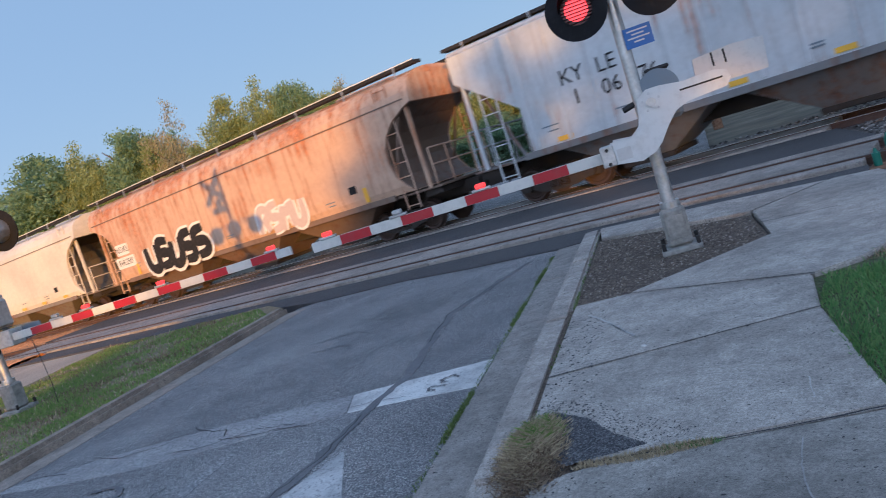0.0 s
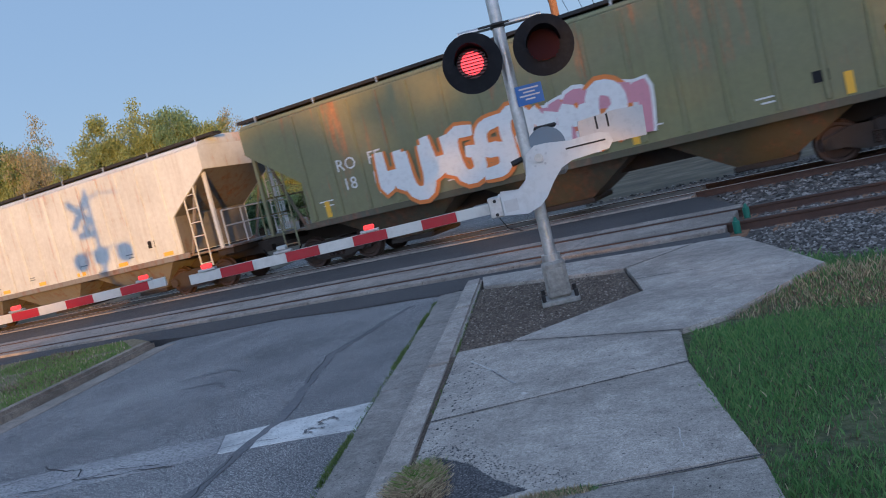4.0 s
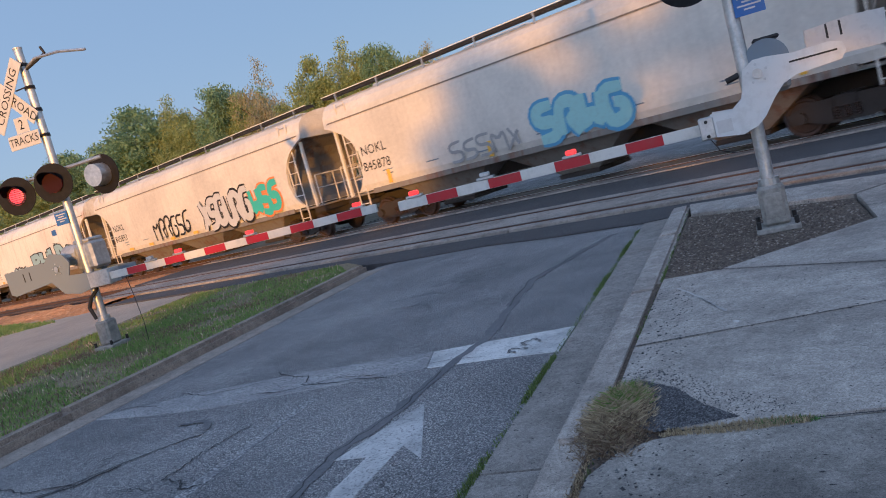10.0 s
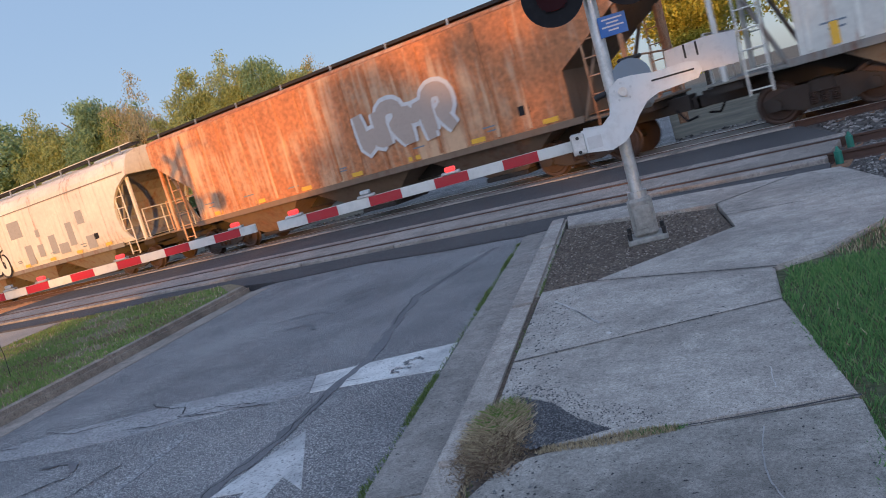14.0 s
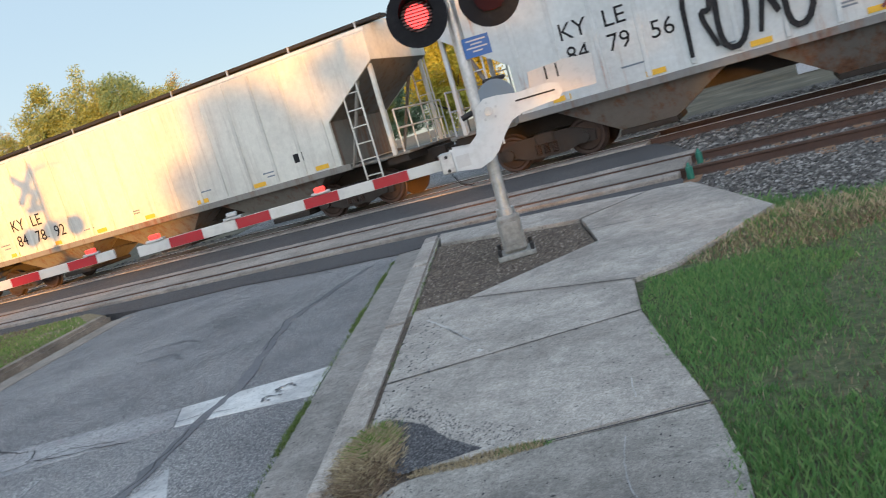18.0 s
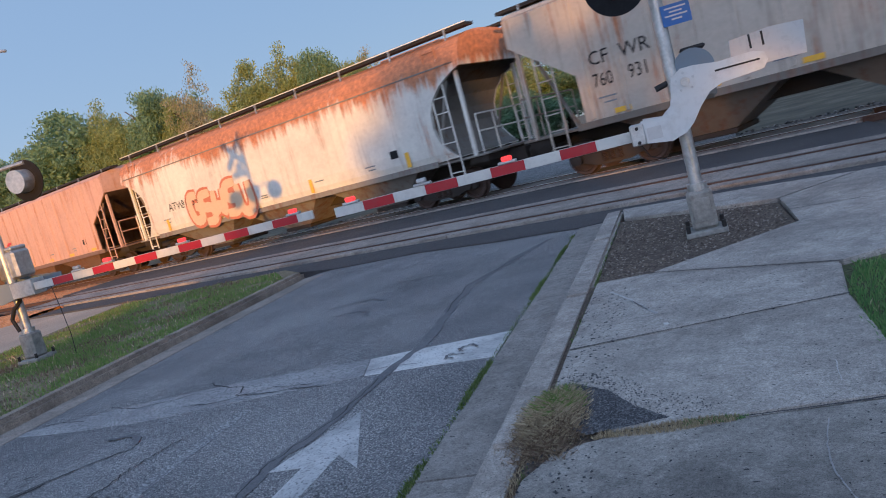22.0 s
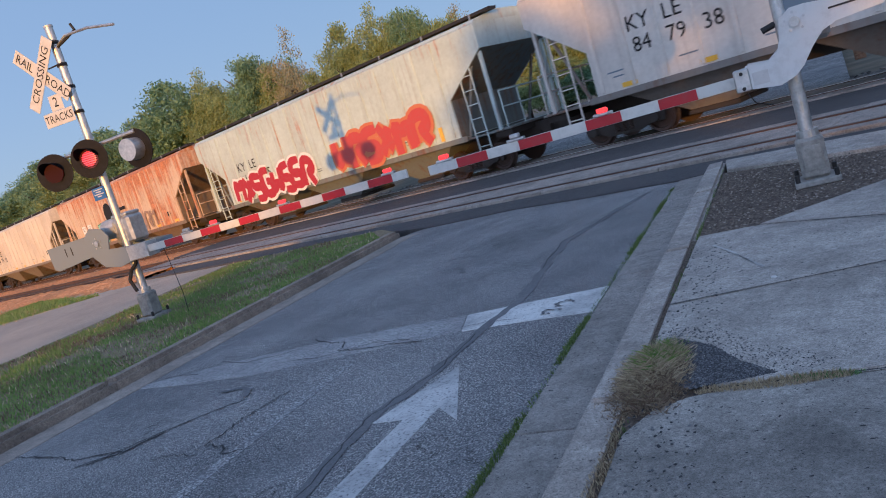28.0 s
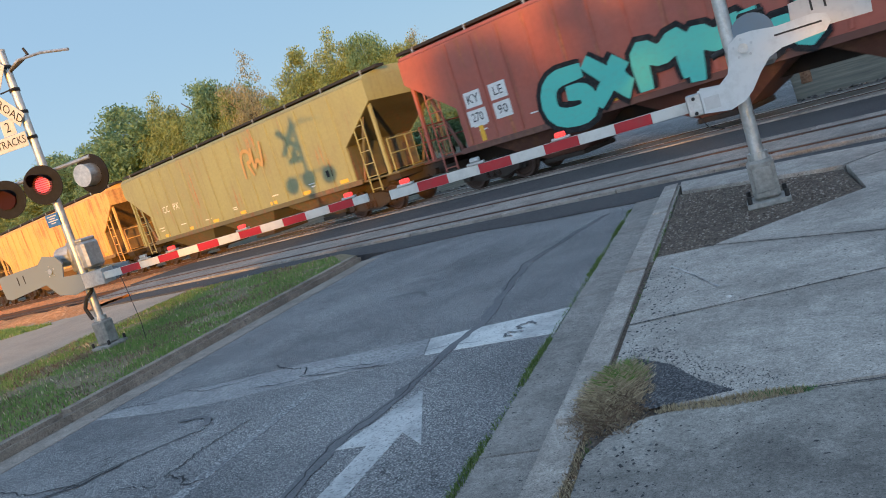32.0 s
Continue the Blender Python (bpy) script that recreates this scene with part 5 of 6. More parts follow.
GREY, CREAM, PALE = (0.56, 0.57, 0.57), (0.65, 0.60, 0.52), (0.63, 0.58, 0.51)
FLEET = [
    (-2, "ribbed", GREY, 0.2, 0.35, 0.0, kyle("84 79 51"), [], "light grey ribbed hopper wagon"),
    (-1, "ribbed", (0.528, 0.552, 0.564), 0.15, 0.3, 0.0, kyle("1 06 76"), [(2.5, 1.7, 2.6, 0.5, 5, K, None)], "grey ribbed hopper wagon with dark scrawls"),
    (0, "smooth", (0.56, 0.37, 0.25), 0.3, 0.5, 0.1, (("NOKL", "846289"), "k", 0.34, -6.75, 2.4, True), [(-3.4, 1.75, 3.8, 0.95, 5, K, WHT), (2.4, 1.7, 2.2, 0.8, 4, (0.5, 0.42, 0.4), WHT)], "rust-orange smooth hopper wagon with black and white graffiti"),
    (1, "smooth", CREAM, 0.0, 0.12, 0.0, nokl("845864", 0.27, -6.85), [], "cream smooth-sided hopper wagon"),
    (2, "smooth", CREAM, 0.0, 0.12, 0.0, nokl("845859", 0.27, -6.85), [], "clean cream smooth-sided hopper wagon"),
    (3, "ribbed", (0.20, 0.195, 0.09), 0.1, 0.3, 0.0, (("RO FE", "18 17"), "w", 0.44, -5.6, 2.5, False), [(-1.2, 2.0, 6.2, 1.2, 9, WHT, ORG), (1.2, 2.1, 2.4, 1.2, 4, PINK, WHT)], "olive green ribbed hopper wagon with white and pink graffiti"),
    (4, "ribbed", (0.552, 0.6, 0.612), 0.1, 0.2, 0.0, kyle("84 79 90", False), [], "pale blue-grey ribbed hopper wagon"),
    (5, "ribbed", (0.44, 0.34, 0.3), 0.35, 0.6, 0.15, (("NO KL", "44 00 62"), "k", 0.37, -5.7, 2.2, True), [], "grey-brown rusty ribbed hopper wagon with white number panels"),
    (6, "smooth", (0.74, 0.732, 0.66), 0.0, 0.22, 0.0, (("CFWR", "202"), "k", 0.36, -5.6, 2.2, False), [], "pale smooth-sided hopper wagon"),
    (7, "ribbed", (0.672, 0.66, 0.6), 0.1, 0.3, 0.0, kyle("84 83 26"), [(0.4, 1.95, 2.6, 1.3, 3, WHT, K), (2.8, 2.1, 2.2, 1.5, 3, (0.3, 0.16, 0.09), K)], "light grey ribbed hopper wagon with white and brown graffiti"),
    (8, "ribbed", (0.30, 0.105, 0.078), 0.12, 0.3, 0.0, (("AT W", "366 247"), "w", 0.38, -5.9, 2.6, False), [], "red-brown ribbed hopper wagon with white lettering"),
    (9, "smooth", CREAM, 0.0, 0.12, 0.0, nokl("845878"), [(0.9, 1.75, 2.6, 0.85, 4, (0.3, 0.52, 0.5), BLUE), (-2.2, 1.65, 2.6, 0.55, 5, (0.3, 0.29, 0.28), None)], "cream smooth hopper wagon with pale teal graffiti"),
    (10, "smooth", CREAM, 0.0, 0.12, 0.0, nokl("845893"), [(-1.6, 1.85, 3.2, 0.9, 6, K, None), (2.8, 1.9, 3.6, 1.1, 6, (0.5, 0.5, 0.5), K), (5.6, 1.9, 1.8, 1.0, 3, TEAL, ORG)], "cream smooth hopper wagon with black scrawls and a teal blob"),
    (11, "smooth", (0.72, 0.672, 0.6), 0.12, 0.3, 0.0, nokl("848427", 0.42, -6.45), [(-2.6, 1.55, 4.6, 0.75, 5, (0.36, 0.46, 0.5), K), (2.75, 1.85, 5.7, 0.95, "PHUX", (0.26, 0.4, 0.46), K)], "cream smooth hopper wagon with large pale blue graffiti"),
    (12, "ribbed", (0.684, 0.672, 0.6), 0.12, 0.25, 0.0, kyle("84 83 09"), [(-3.2, 1.8, 1.6, 1.0, 3, (0.35, 0.08, 0.05), None), (1.4, 1.75, 2.7, 0.85, 4, (0.3, 0.5, 0.46), K)], "pale ribbed hopper wagon with red and blue graffiti"),
    (13, "ribbed", (0.60, 0.38, 0.22), 0.6, 0.7, 0.1, None, [(2.2, 2.3, 3.0, 1.1, 4, (0.42, 0.33, 0.27), (0.62, 0.6, 0.58))], "orange rusty ribbed hopper wagon with faint graffiti"),
    (14, "smooth", (0.66, 0.62, 0.54), 0.12, 0.3, 0.0, None, [(-2.9, 1.9, 3.2, 1.1, 5, (0.62, 0.58, 0.5), K)], "cream patched smooth hopper wagon with grey patches"),
    (15, "ribbed", (0.74, 0.6, 0.396), 0.2, 0.35, 0.0, None, [(-1.5, 1.9, 3.2, 1.0, 5, (0.2, 0.1, 0.06), None)], "tan ribbed hopper wagon with a sprayed outline"),
    (16, "ribbed", (0.576, 0.6, 0.588), 0.12, 0.25, 0.0, kyle("84 79 56"), [(-1.9, 2.2, 2.4, 1.6, 4, K, None), (1.0, 1.6, 1.6, 0.5, 3, (0.2, 0.05, 0.04), None)], "grey ribbed hopper wagon with black graffiti"),
    (17, "ribbed", (0.66, 0.648, 0.576), 0.0, 0.22, 0.0, kyle("84 78 92", False, 2.2), [], "pale grey ribbed hopper wagon"),
    (18, "ribbed", (0.6, 0.612, 0.588), 0.18, 0.3, 0.0, kyle("84 78 73", False, 2.2), [(-7.0, 3.75, 1.7, 0.5, 4, RED, None)], "grey ribbed hopper wagon with a red scrawl near the roof"),
    (19, "ribbed", (0.62, 0.59, 0.53), 0.1, 0.4, 0.1, kyle("46 27 28", False, 2.4, -6.3), [(2.6, 2.2, 1.6, 1.2, 3, (0.2, 0.1, 0.07), None)], "cream rusty ribbed hopper wagon"),
    (20, "ribbed", (0.50, 0.43, 0.35), 0.18, 0.7, 0.1, (("CF WR", "760 931"), "k", 0.44, -6.1, 2.6, False), [], "grey-brown ribbed hopper wagon with rust runs"),
    (21, "smooth", (0.72, 0.696, 0.624), 0.06, 0.25, 0.62, (("ATW 316366",), "k", 0.42, -5.3, 2.1, False), [(-2.7, 1.8, 3.6, 1.0, 5, (0.6, 0.45, 0.3), (0.5, 0.17, 0.09))], "white smooth hopper wagon with rust along its top and orange graffiti"),
    (22, "ribbed", (0.56, 0.35, 0.28), 0.12, 0.35, 0.1, kyle("84 77 92", False, 2.65, -6.1), [(-2.0, 2.3, 1.8, 0.7, 3, RED, None)], "salmon-orange ribbed hopper wagon"),
    (23, "ribbed", PALE, 0.28, 0.4, 0.1, ((("KY LE", "102 336"), "k", 0.36, -5.6, 2.6, False)), [(-1.4, 1.95, 4.2, 1.3, 4, TEAL, PUR), (2.4, 2.0, 3.4, 1.2, 4, (0.5, 0.36, 0.34), K)], "cream ribbed hopper wagon with teal and purple graffiti"),
    (24, "ribbed", PALE, 0.15, 0.25, 0.0, kyle("46 29 38", False, 2.3), [(-0.2, 1.95, 5.2, 1.3, 6, (0.72, 0.7, 0.68), (0.16, 0.11, 0.1))], "cream ribbed hopper wagon with white and red graffiti"),
    (25, "ribbed", (0.72, 0.504, 0.312), 0.3, 0.45, 0.1, None, [(-3.0, 1.9, 3.0, 0.8, 5, GRN, None), (1.0, 1.9, 4.0, 0.8, 6, RED, None)], "tan-orange ribbed hopper wagon with small green and red scrawls"),
    (26, "ribbed", PALE, 0.0, 0.22, 0.0, kyle("84 79 38"), [], "pale ribbed hopper wagon"),
    (27, "ribbed", (0.47, 0.57, 0.55), 0.15, 0.3, 0.0, kyle("41 30 75", False, 2.6), [(-3.35, 1.7, 5.6, 0.95, 8, (0.36, 0.02, 0.03), WHT), (3.3, 1.85, 4.8, 1.0, 6, (0.45, 0.06, 0.05), (0.5, 0.16, 0.06))], "pale green ribbed hopper wagon with large red graffiti"),
    (28, "ribbed", (0.56, 0.43, 0.31), 0.36, 0.6, 0.2, (("KY LE", "23 34 38"), "k", 0.34, -5.3, 2.3, True), [(-1.5, 1.75, 2.9, 0.85, "TIEMPO", (0.3, 0.62, 0.45), (0.04, 0.2, 0.12)), (2.4, 1.8, 3.8, 0.9, 6, (0.3, 0.2, 0.15), None)], "orange-brown ribbed hopper wagon with mint graffiti"),
    (29, "ribbed", (0.64, 0.57, 0.46), 0.0, 0.22, 0.0, kyle("84 79 92"), [], "cream ribbed hopper wagon"),
    (30, "ribbed", (0.36, 0.095, 0.06), 0.15, 0.4, 0.0, (("KY LE", "270 90"), "k", 0.34, -6.1, 2.45, True), [(-0.7, 1.8, 6.4, 1.1, 5, (0.12, 0.5, 0.42), K)], "red ribbed hopper wagon with turquoise graffiti"),
    (31, "ribbed", (0.27, 0.28, 0.135), 0.08, 0.3, 0.0, (("CC PX",), "w", 0.4, -4.9, 2.4, False), [(1.8, 3.0, 1.4, 1.0, 2, (0.4, 0.26, 0.1), None)], "olive-yellow ribbed hopper wagon"),
    (32, "ribbed", (0.74, 0.432, 0.108), 0.3, 0.45, 0.0, None, [], "orange-yellow ribbed hopper wagon"),
    (33, "ribbed", (0.72, 0.528, 0.24), 0.3, 0.45, 0.0, None, [], "tan ribbed hopper wagon"),
]
TRAIN = []
for row in FLEET:
    TRAIN.append((row[0], wagon(*row)))


def train_rows(k):
    rows = []
    for j in range(-2, 35):
        t = gap_time(j)
        rows.append((t, (j - k) * CAR_LEN - CAR_LEN / 2))
    def where(t):
        for (a, p), (b, q) in zip(rows, rows[1:]):
            if a <= t <= b:
                return p + (q - p) * (t - a) / (b - a)
        return rows[-1][1]
    out = [(0.0, where(0.0))] + [r for r in rows if 0.2 < r[0] < 31.8] + [(32.0, where(32.0))]
    return [(t, pose(x, TRACK_B, RAIL_Z)) for t, x in out]


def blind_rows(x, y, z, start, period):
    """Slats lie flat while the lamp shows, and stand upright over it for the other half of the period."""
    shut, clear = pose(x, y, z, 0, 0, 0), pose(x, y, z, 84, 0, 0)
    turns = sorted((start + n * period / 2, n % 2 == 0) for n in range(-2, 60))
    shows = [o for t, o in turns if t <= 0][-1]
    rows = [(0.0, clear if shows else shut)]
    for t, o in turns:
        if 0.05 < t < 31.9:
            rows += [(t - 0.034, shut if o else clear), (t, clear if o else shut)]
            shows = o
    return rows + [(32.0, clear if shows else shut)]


def motions():
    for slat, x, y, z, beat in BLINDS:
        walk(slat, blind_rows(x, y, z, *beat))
    for k, w in TRAIN:
        walk(w, train_rows(k))
    speed = CAR_LEN / 1.04 / 0.42
    for n, group in enumerate(WHEELS):
        first, x, back = group[0], (-0.89, 0.89)[n // 2], pose(0, 0, 0, 0, 0, 180 * (n % 2))
        walk(first, [(i / 30, T4((x, 0, 0.42)) @ Matrix.Rotation(speed * i / 30, 4, "Y") @ back) for i in range(961)])
        for w in group[1:]:
            w.rotation_mode = "QUATERNION"
            keys = w.animation_data_create()
            keys.action = first.animation_data.action
            keys.action_slot = first.animation_data.action_slot


# ---- trees ----
def crown_mesh(name, seed, height, spread, clumps, per, leaf, material):
    """Leaves in clumps round the ends of the limbs, with gaps between."""
    rnd = np.random.RandomState(seed)
    cz = height * 0.60
    pos = []
    while len(pos) < clumps:
        p = rnd.uniform(-1, 1, 3)
        r = np.linalg.norm(p)
        if 0.35 < r < 1.0:
            lump = 0.8 + 0.3 * math.sin(5 * p[0] + seed) * math.cos(4 * p[1] + 2 * seed)
            pos.append((p[0] * spread * lump, p[1] * spread * lump, cz + p[2] * height * 0.40 * lump))
    pos = np.array(pos)
    c = np.repeat(pos, per, 0)
    n = len(c)
    d = rnd.normal(size=(n, 3))
    d /= np.linalg.norm(d, axis=1)[:, None]
    c = c + d * (rnd.uniform(0.25, 1.0, (n, 1)) * spread * 0.24) * np.array((1, 1, 0.75))
    a = rnd.normal(size=(n, 3))
    a /= np.linalg.norm(a, axis=1)[:, None]
    b = np.cross(a, rnd.normal(size=(n, 3)))
    b /= np.linalg.norm(b, axis=1)[:, None]
    s = leaf * rnd.uniform(0.6, 1.3, (n, 1))
    v = np.stack((c - a * s, c - b * s * 0.45, c + a * s, c + b * s * 0.45), 1).reshape(-1, 3)
    f = np.arange(4 * n).reshape(-1, 4)
    me = bpy.data.meshes.new(name)
    me.from_pydata(v.tolist(), [], f.tolist())
    me.materials.append(material)
    return me


def trunk_mesh(name, seed, height, spread):
    rnd = random.Random(seed)
    bm = bmesh.new()
    rod(bm, (0, 0, -0.2), (0.1, 0.05, height * 0.45), 0.26, 10, 0.17)
    rod(bm, (0.1, 0.05, height * 0.45), (0.0, 0.1, height * 0.8), 0.17, 8, 0.05)
    for i in range(9):
        a, z = rnd.uniform(0, 6.28), height * rnd.uniform(0.25, 0.65)
        r = spread * rnd.uniform(0.5, 0.9)
        rod(bm, (0.06, 0.04, z), (math.cos(a) * r, math.sin(a) * r, z + height * rnd.uniform(0.08, 0.25)), 0.10, 6, 0.03)
    me = bpy.data.meshes.new(name)
    bm.to_mesh(me)
    bm.free()
    me.materials.append(BARK)
    return me


CROWNS = [crown_mesh("crown", 3 + i, 10.0, 3.6, 210, 170, 0.11, LEAF_A) for i in range(4)]
CROWNS += [crown_mesh("crown", 17, 10.0, 3.6, 130, 90, 0.10, LEAF_A), crown_mesh("crown", 23, 10.0, 3.6, 46, 120, 0.17, LEAF_A)]
TRUNKS = [trunk_mesh("trunk", 3 + i, 10.0, 3.6) for i in range(6)]


def tree(x, y, h, wide, kind, leaf, label, group, turn=0.0):
    root = thing("tree", label, "tree", group, T4((x, y, -0.12)) @ pose(0, 0, 0, 0, 0, turn))
    m = Matrix.Diagonal((wide, wide, h / 10.0, 1))
    piece("trunk", TRUNKS[kind], root, m)
    piece("crown", CROWNS[kind], root, m, leaf)
    return root


rnd = random.Random(11)
# x, top, half width, leaf: the trees that stand out of the wood's skyline
SKYLINE = [(-144, 16.6, 6.5, "a"), (-131, 15.9, 6, "a"), (-115, 15.6, 6.5, "b"), (-101, 16.2, 5, "a"), (-91, 14.6, 4.5, "a"), (-83.5, 16.4, 6.5, "a"), (-75.4, 15.0, 3.4, "b"), (-71, 12.8, 3, "b"), (-67.4, 15.6, 3.6, "a"), (-64, 12.6, 2.6, "b"), (-60.2, 14.4, 2.3, "c"),
           (-56.8, 11.0, 2.2, "b"), (-53.4, 11.9, 2.4, "b"), (-50.6, 12.6, 2.8, "b"), (-47.2, 12.7, 2.6, "b"), (-44.0, 12.5, 2.3, "a"), (-41.0, 10.7, 2.2, "b"), (-38.6, 9.8, 2.0, "c"), (-35.5, 8.2, 2.4, "b"), (-31.5, 7.4, 2.4, "b"), (-27.5, 7.0, 2.4, "b")]
KINDS = {"a": (LEAF_A, "dark green leafy tree behind the railway"), "b": (LEAF_B, "olive and yellowish leafy tree behind the railway"), "c": (LEAF_C, "thin brownish autumn tree behind the railway")}


def tree_top(x):
    """The height that the lower trees in front and between keep to."""
    below = [(abs(x - a), top) for a, top, w, k in SKYLINE]
    return min(top for d, top in sorted(below)[:3])


for i, (x, top, half, k) in enumerate(SKYLINE):
    leaf, word = KINDS[k]
    tree(x, 45 + rnd.uniform(-0.8, 0.8), top * 1.02 + 0.1, 1.2 * half / 3.6, 4 if k == "c" else i % 4, leaf, word, "trees behind the railway", rnd.uniform(0, 360))
x = -188.0
i = 0
while x < -22:
    leaf = LEAF_A if x < -78 else (LEAF_B if i % 3 else LEAF_A)
    tree(x, 48 + rnd.uniform(-1, 1), (tree_top(x) if x > -140 else 17) * rnd.uniform(0.84, 0.94), 1.2, i % 4, leaf, "leafy tree deeper in the wood", "trees behind the railway", rnd.uniform(0, 360))
    tree(x + 1.8, 40 + rnd.uniform(-1.5, 1.5), tree_top(x) * rnd.uniform(0.5, 0.68), rnd.uniform(0.8, 1.1), (i + 1) % 4, LEAF_B if i % 2 else LEAF_A, "lower leafy tree at the wood's edge", "trees behind the railway", rnd.uniform(0, 360))
    x += rnd.uniform(3.6, 5.2)
    i += 1
for j, (x, y, h) in enumerate(((-17, 42, 7.5), (-11, 44, 8), (-4, 40, 8.5), (2.5, 39, 9), (8, 38, 9), (14, 41, 9), (21, 40, 9.5))):
    tree(x, y, h, 0.9, j % 4, LEAF_Y, "bright yellow-green leafy tree beyond the tracks", "trees beyond the tracks", 40 * j)
# trees behind the camera, which shade the crossing
for j, (w, d, h, wide) in enumerate(((-0.2, 45, 9.4, 0.92), (15.5, 47, 10, 1.15), (21, 44, 9.6, 1.3), (29, 46, 10, 1.3), (37, 45, 9.8, 1.3), (46, 47, 10, 1.4), (56, 46, 9.8, 1.4))):
    tree(w * 0.814 + d * 0.581, w * 0.581 - d * 0.814, h, wide, j % 4, LEAF_A, "large leafy tree across the street", "shade trees across the street", 50 * j)
for j, (w, d, h, wide) in enumerate(((4.8, 45, 10.8, 1.0), (10.2, 46, 10.8, 1.05), (7.4, 48, 11.4, 1.0))):
    tree(w * 0.814 + d * 0.581, w * 0.581 - d * 0.814, h, wide, 5, LEAF_A, "open-crowned leafy tree across the street", "shade trees across the street", 80 * j)
# bushes out of view, added to keep the low sun off the road
for j, (w, d, h, wide) in enumerate(((-9.5, 46, 4.6, 0.8), (-6.3, 46, 5.6, 0.6), (-3.7, 44, 5.4, 0.6), (-0.5, 46, 7.0, 0.9), (3, 43, 4.3, 1), (8, 44, 4.6, 1), (13, 43, 6, 1), (18, 44, 6.5, 1), (24, 43, 6.5, 1), (30, 44, 6.5, 1))):
    tree(w * 0.814 + d * 0.581, w * 0.581 - d * 0.814, h, wide, j % 4, LEAF_A, "dense green bush added out of view to block low sun", "bushes across the street", 70 * j)

# ---- utility pole with wires ----
upole = thing("utility_pole", "wooden utility pole with wires behind the railway", "utility pole")
part("post", rod(bmesh.new(), (-8.7, 30, -0.2), (-8.7, 30, 10.5), 0.19, 12, 0.14), WOOD, upole)
part("crossarm", boxed(-9.9, -7.5, 29.94, 30.06, 9.6, 9.75, 0.01), WOOD, upole)
for dx in (-1.1, -0.4, 0.4, 1.1):
    part("insulator", rod(bmesh.new(), (-8.7 + dx, 30, 9.75), (-8.7 + dx, 30, 9.9), 0.05, 8), BLACK, upole)
    pts = [(-8.7 + dx - 14 * f, 30 + 55 * f * 1.2, 9.9 - 3.2 * f * (1 - f)) for f in (0, 0.2, 0.4, 0.6, 0.8, 1.0)]
    part("wire", sweep(bmesh.new(), pts, 0.016, 5), BLACK, upole)
    pts = [(-8.7 + dx + 13 * f, 30 - 60 * f, 9.9 - 2.6 * f * (1 - f)) for f in (0, 0.2, 0.4, 0.6, 0.8, 1.0)]
    part("wire", sweep(bmesh.new(), pts, 0.010, 5), BLACK, upole)

# ---- white shed beyond the tracks ----
shed = thing("shed", "small white shed with a pitched roof beyond the tracks", "shed")
part("wall", boxed(0.35, 2.4, 30, 32.4, -0.1, 1.95, 0.01), HOUSE, shed)
bm = upright(slab(bmesh.new(), [(0.2, 1.95), (2.55, 1.95), (1.38, 2.45)], -32.5, -29.9))
part("roof", bm, ROOF, shed)
part("door", boxed(0.95, 1.8, 29.97, 30.0, 0.0, 1.75, 0.01), SIGN_WHITE, shed)
house = thing("house", "pale house with a grey roof beyond the tracks", "house")
part("wall", boxed(-6.5, -1.5, 46, 53, -0.1, 3.4), HOUSE, house)
bm = upright(slab(bmesh.new(), [(-7.0, 3.4), (-1.0, 3.4), (-4.0, 5.4)], -53.4, -45.6))
part("roof", bm, ROOF, house)
for x in (-5.4, -3.2):
    wv = part("window", boxed(x, x + 1.0, 45.95, 46.0, 1.2, 2.5), BLACK, house)
    part("window_frame", boxed(x - 0.06, x + 1.06, 45.93, 45.95, 1.14, 1.2), SIGN_WHITE, wv)


# ---- grass and weeds ----
def inside(pts, x, y):
    hit = False
    for (x0, y0), (x1, y1) in zip(pts, pts[1:] + pts[:1]):
        if (y0 > y) != (y1 > y) and x < (x1 - x0) * (y - y0) / (y1 - y0) + x0:
            hit = not hit
    return hit


def blades(name, pts, count, z, h0, h1, w, material, label, seed, sparse=None, dome=None):
    rnd = random.Random(seed)
    xs, ys = [p[0] for p in pts], [p[1] for p in pts]
    v, f = [], []
    while len(f) < count:
        x, y = rnd.uniform(min(xs), max(xs)), rnd.uniform(min(ys), max(ys))
        if not inside(pts, x, y):
            continue
        k = noise.noise((x * 0.9, y * 0.9, seed))
        if sparse is not None and k < sparse and rnd.random() < 0.8:
            continue
        h = rnd.uniform(h0, h1) * (0.75 + 0.7 * max(0, k))
        if dome:
            du, ds = (x - dome[0]) * NX + (y - dome[1]) * NY, (x - dome[0]) * EX + (y - dome[1]) * EY
            away = math.hypot(du / dome[2], ds / dome[3])
            if away > rnd.uniform(0.7, 1.15):
                continue
            h *= max(0.2, 1 - 0.8 * away * away)
        a, lean = rnd.uniform(0, 6.283), h * rnd.uniform(0.4, 2.2) if dome else h * rnd.uniform(0.1, 0.7)
        b = rnd.uniform(0, 6.283)
        cx, sx = math.cos(a) * w, math.sin(a) * w
        lx, ly = math.cos(b) * lean, math.sin(b) * lean
        i = len(v)
        v += [(x - cx, y - sx, z), (x + cx, y + sx, z), (x + lx * 0.4 + cx * 0.7, y + ly * 0.4 + sx * 0.7, z + h * 0.6), (x + lx, y + ly, z + h)]
        f.append((i, i + 1, i + 2, i + 3))
    me = bpy.data.meshes.new(name)
    me.from_pydata(v, [], f)
    me.materials.append(material)
    return tagged(new(name, me), label, "grass", kind="stuff")


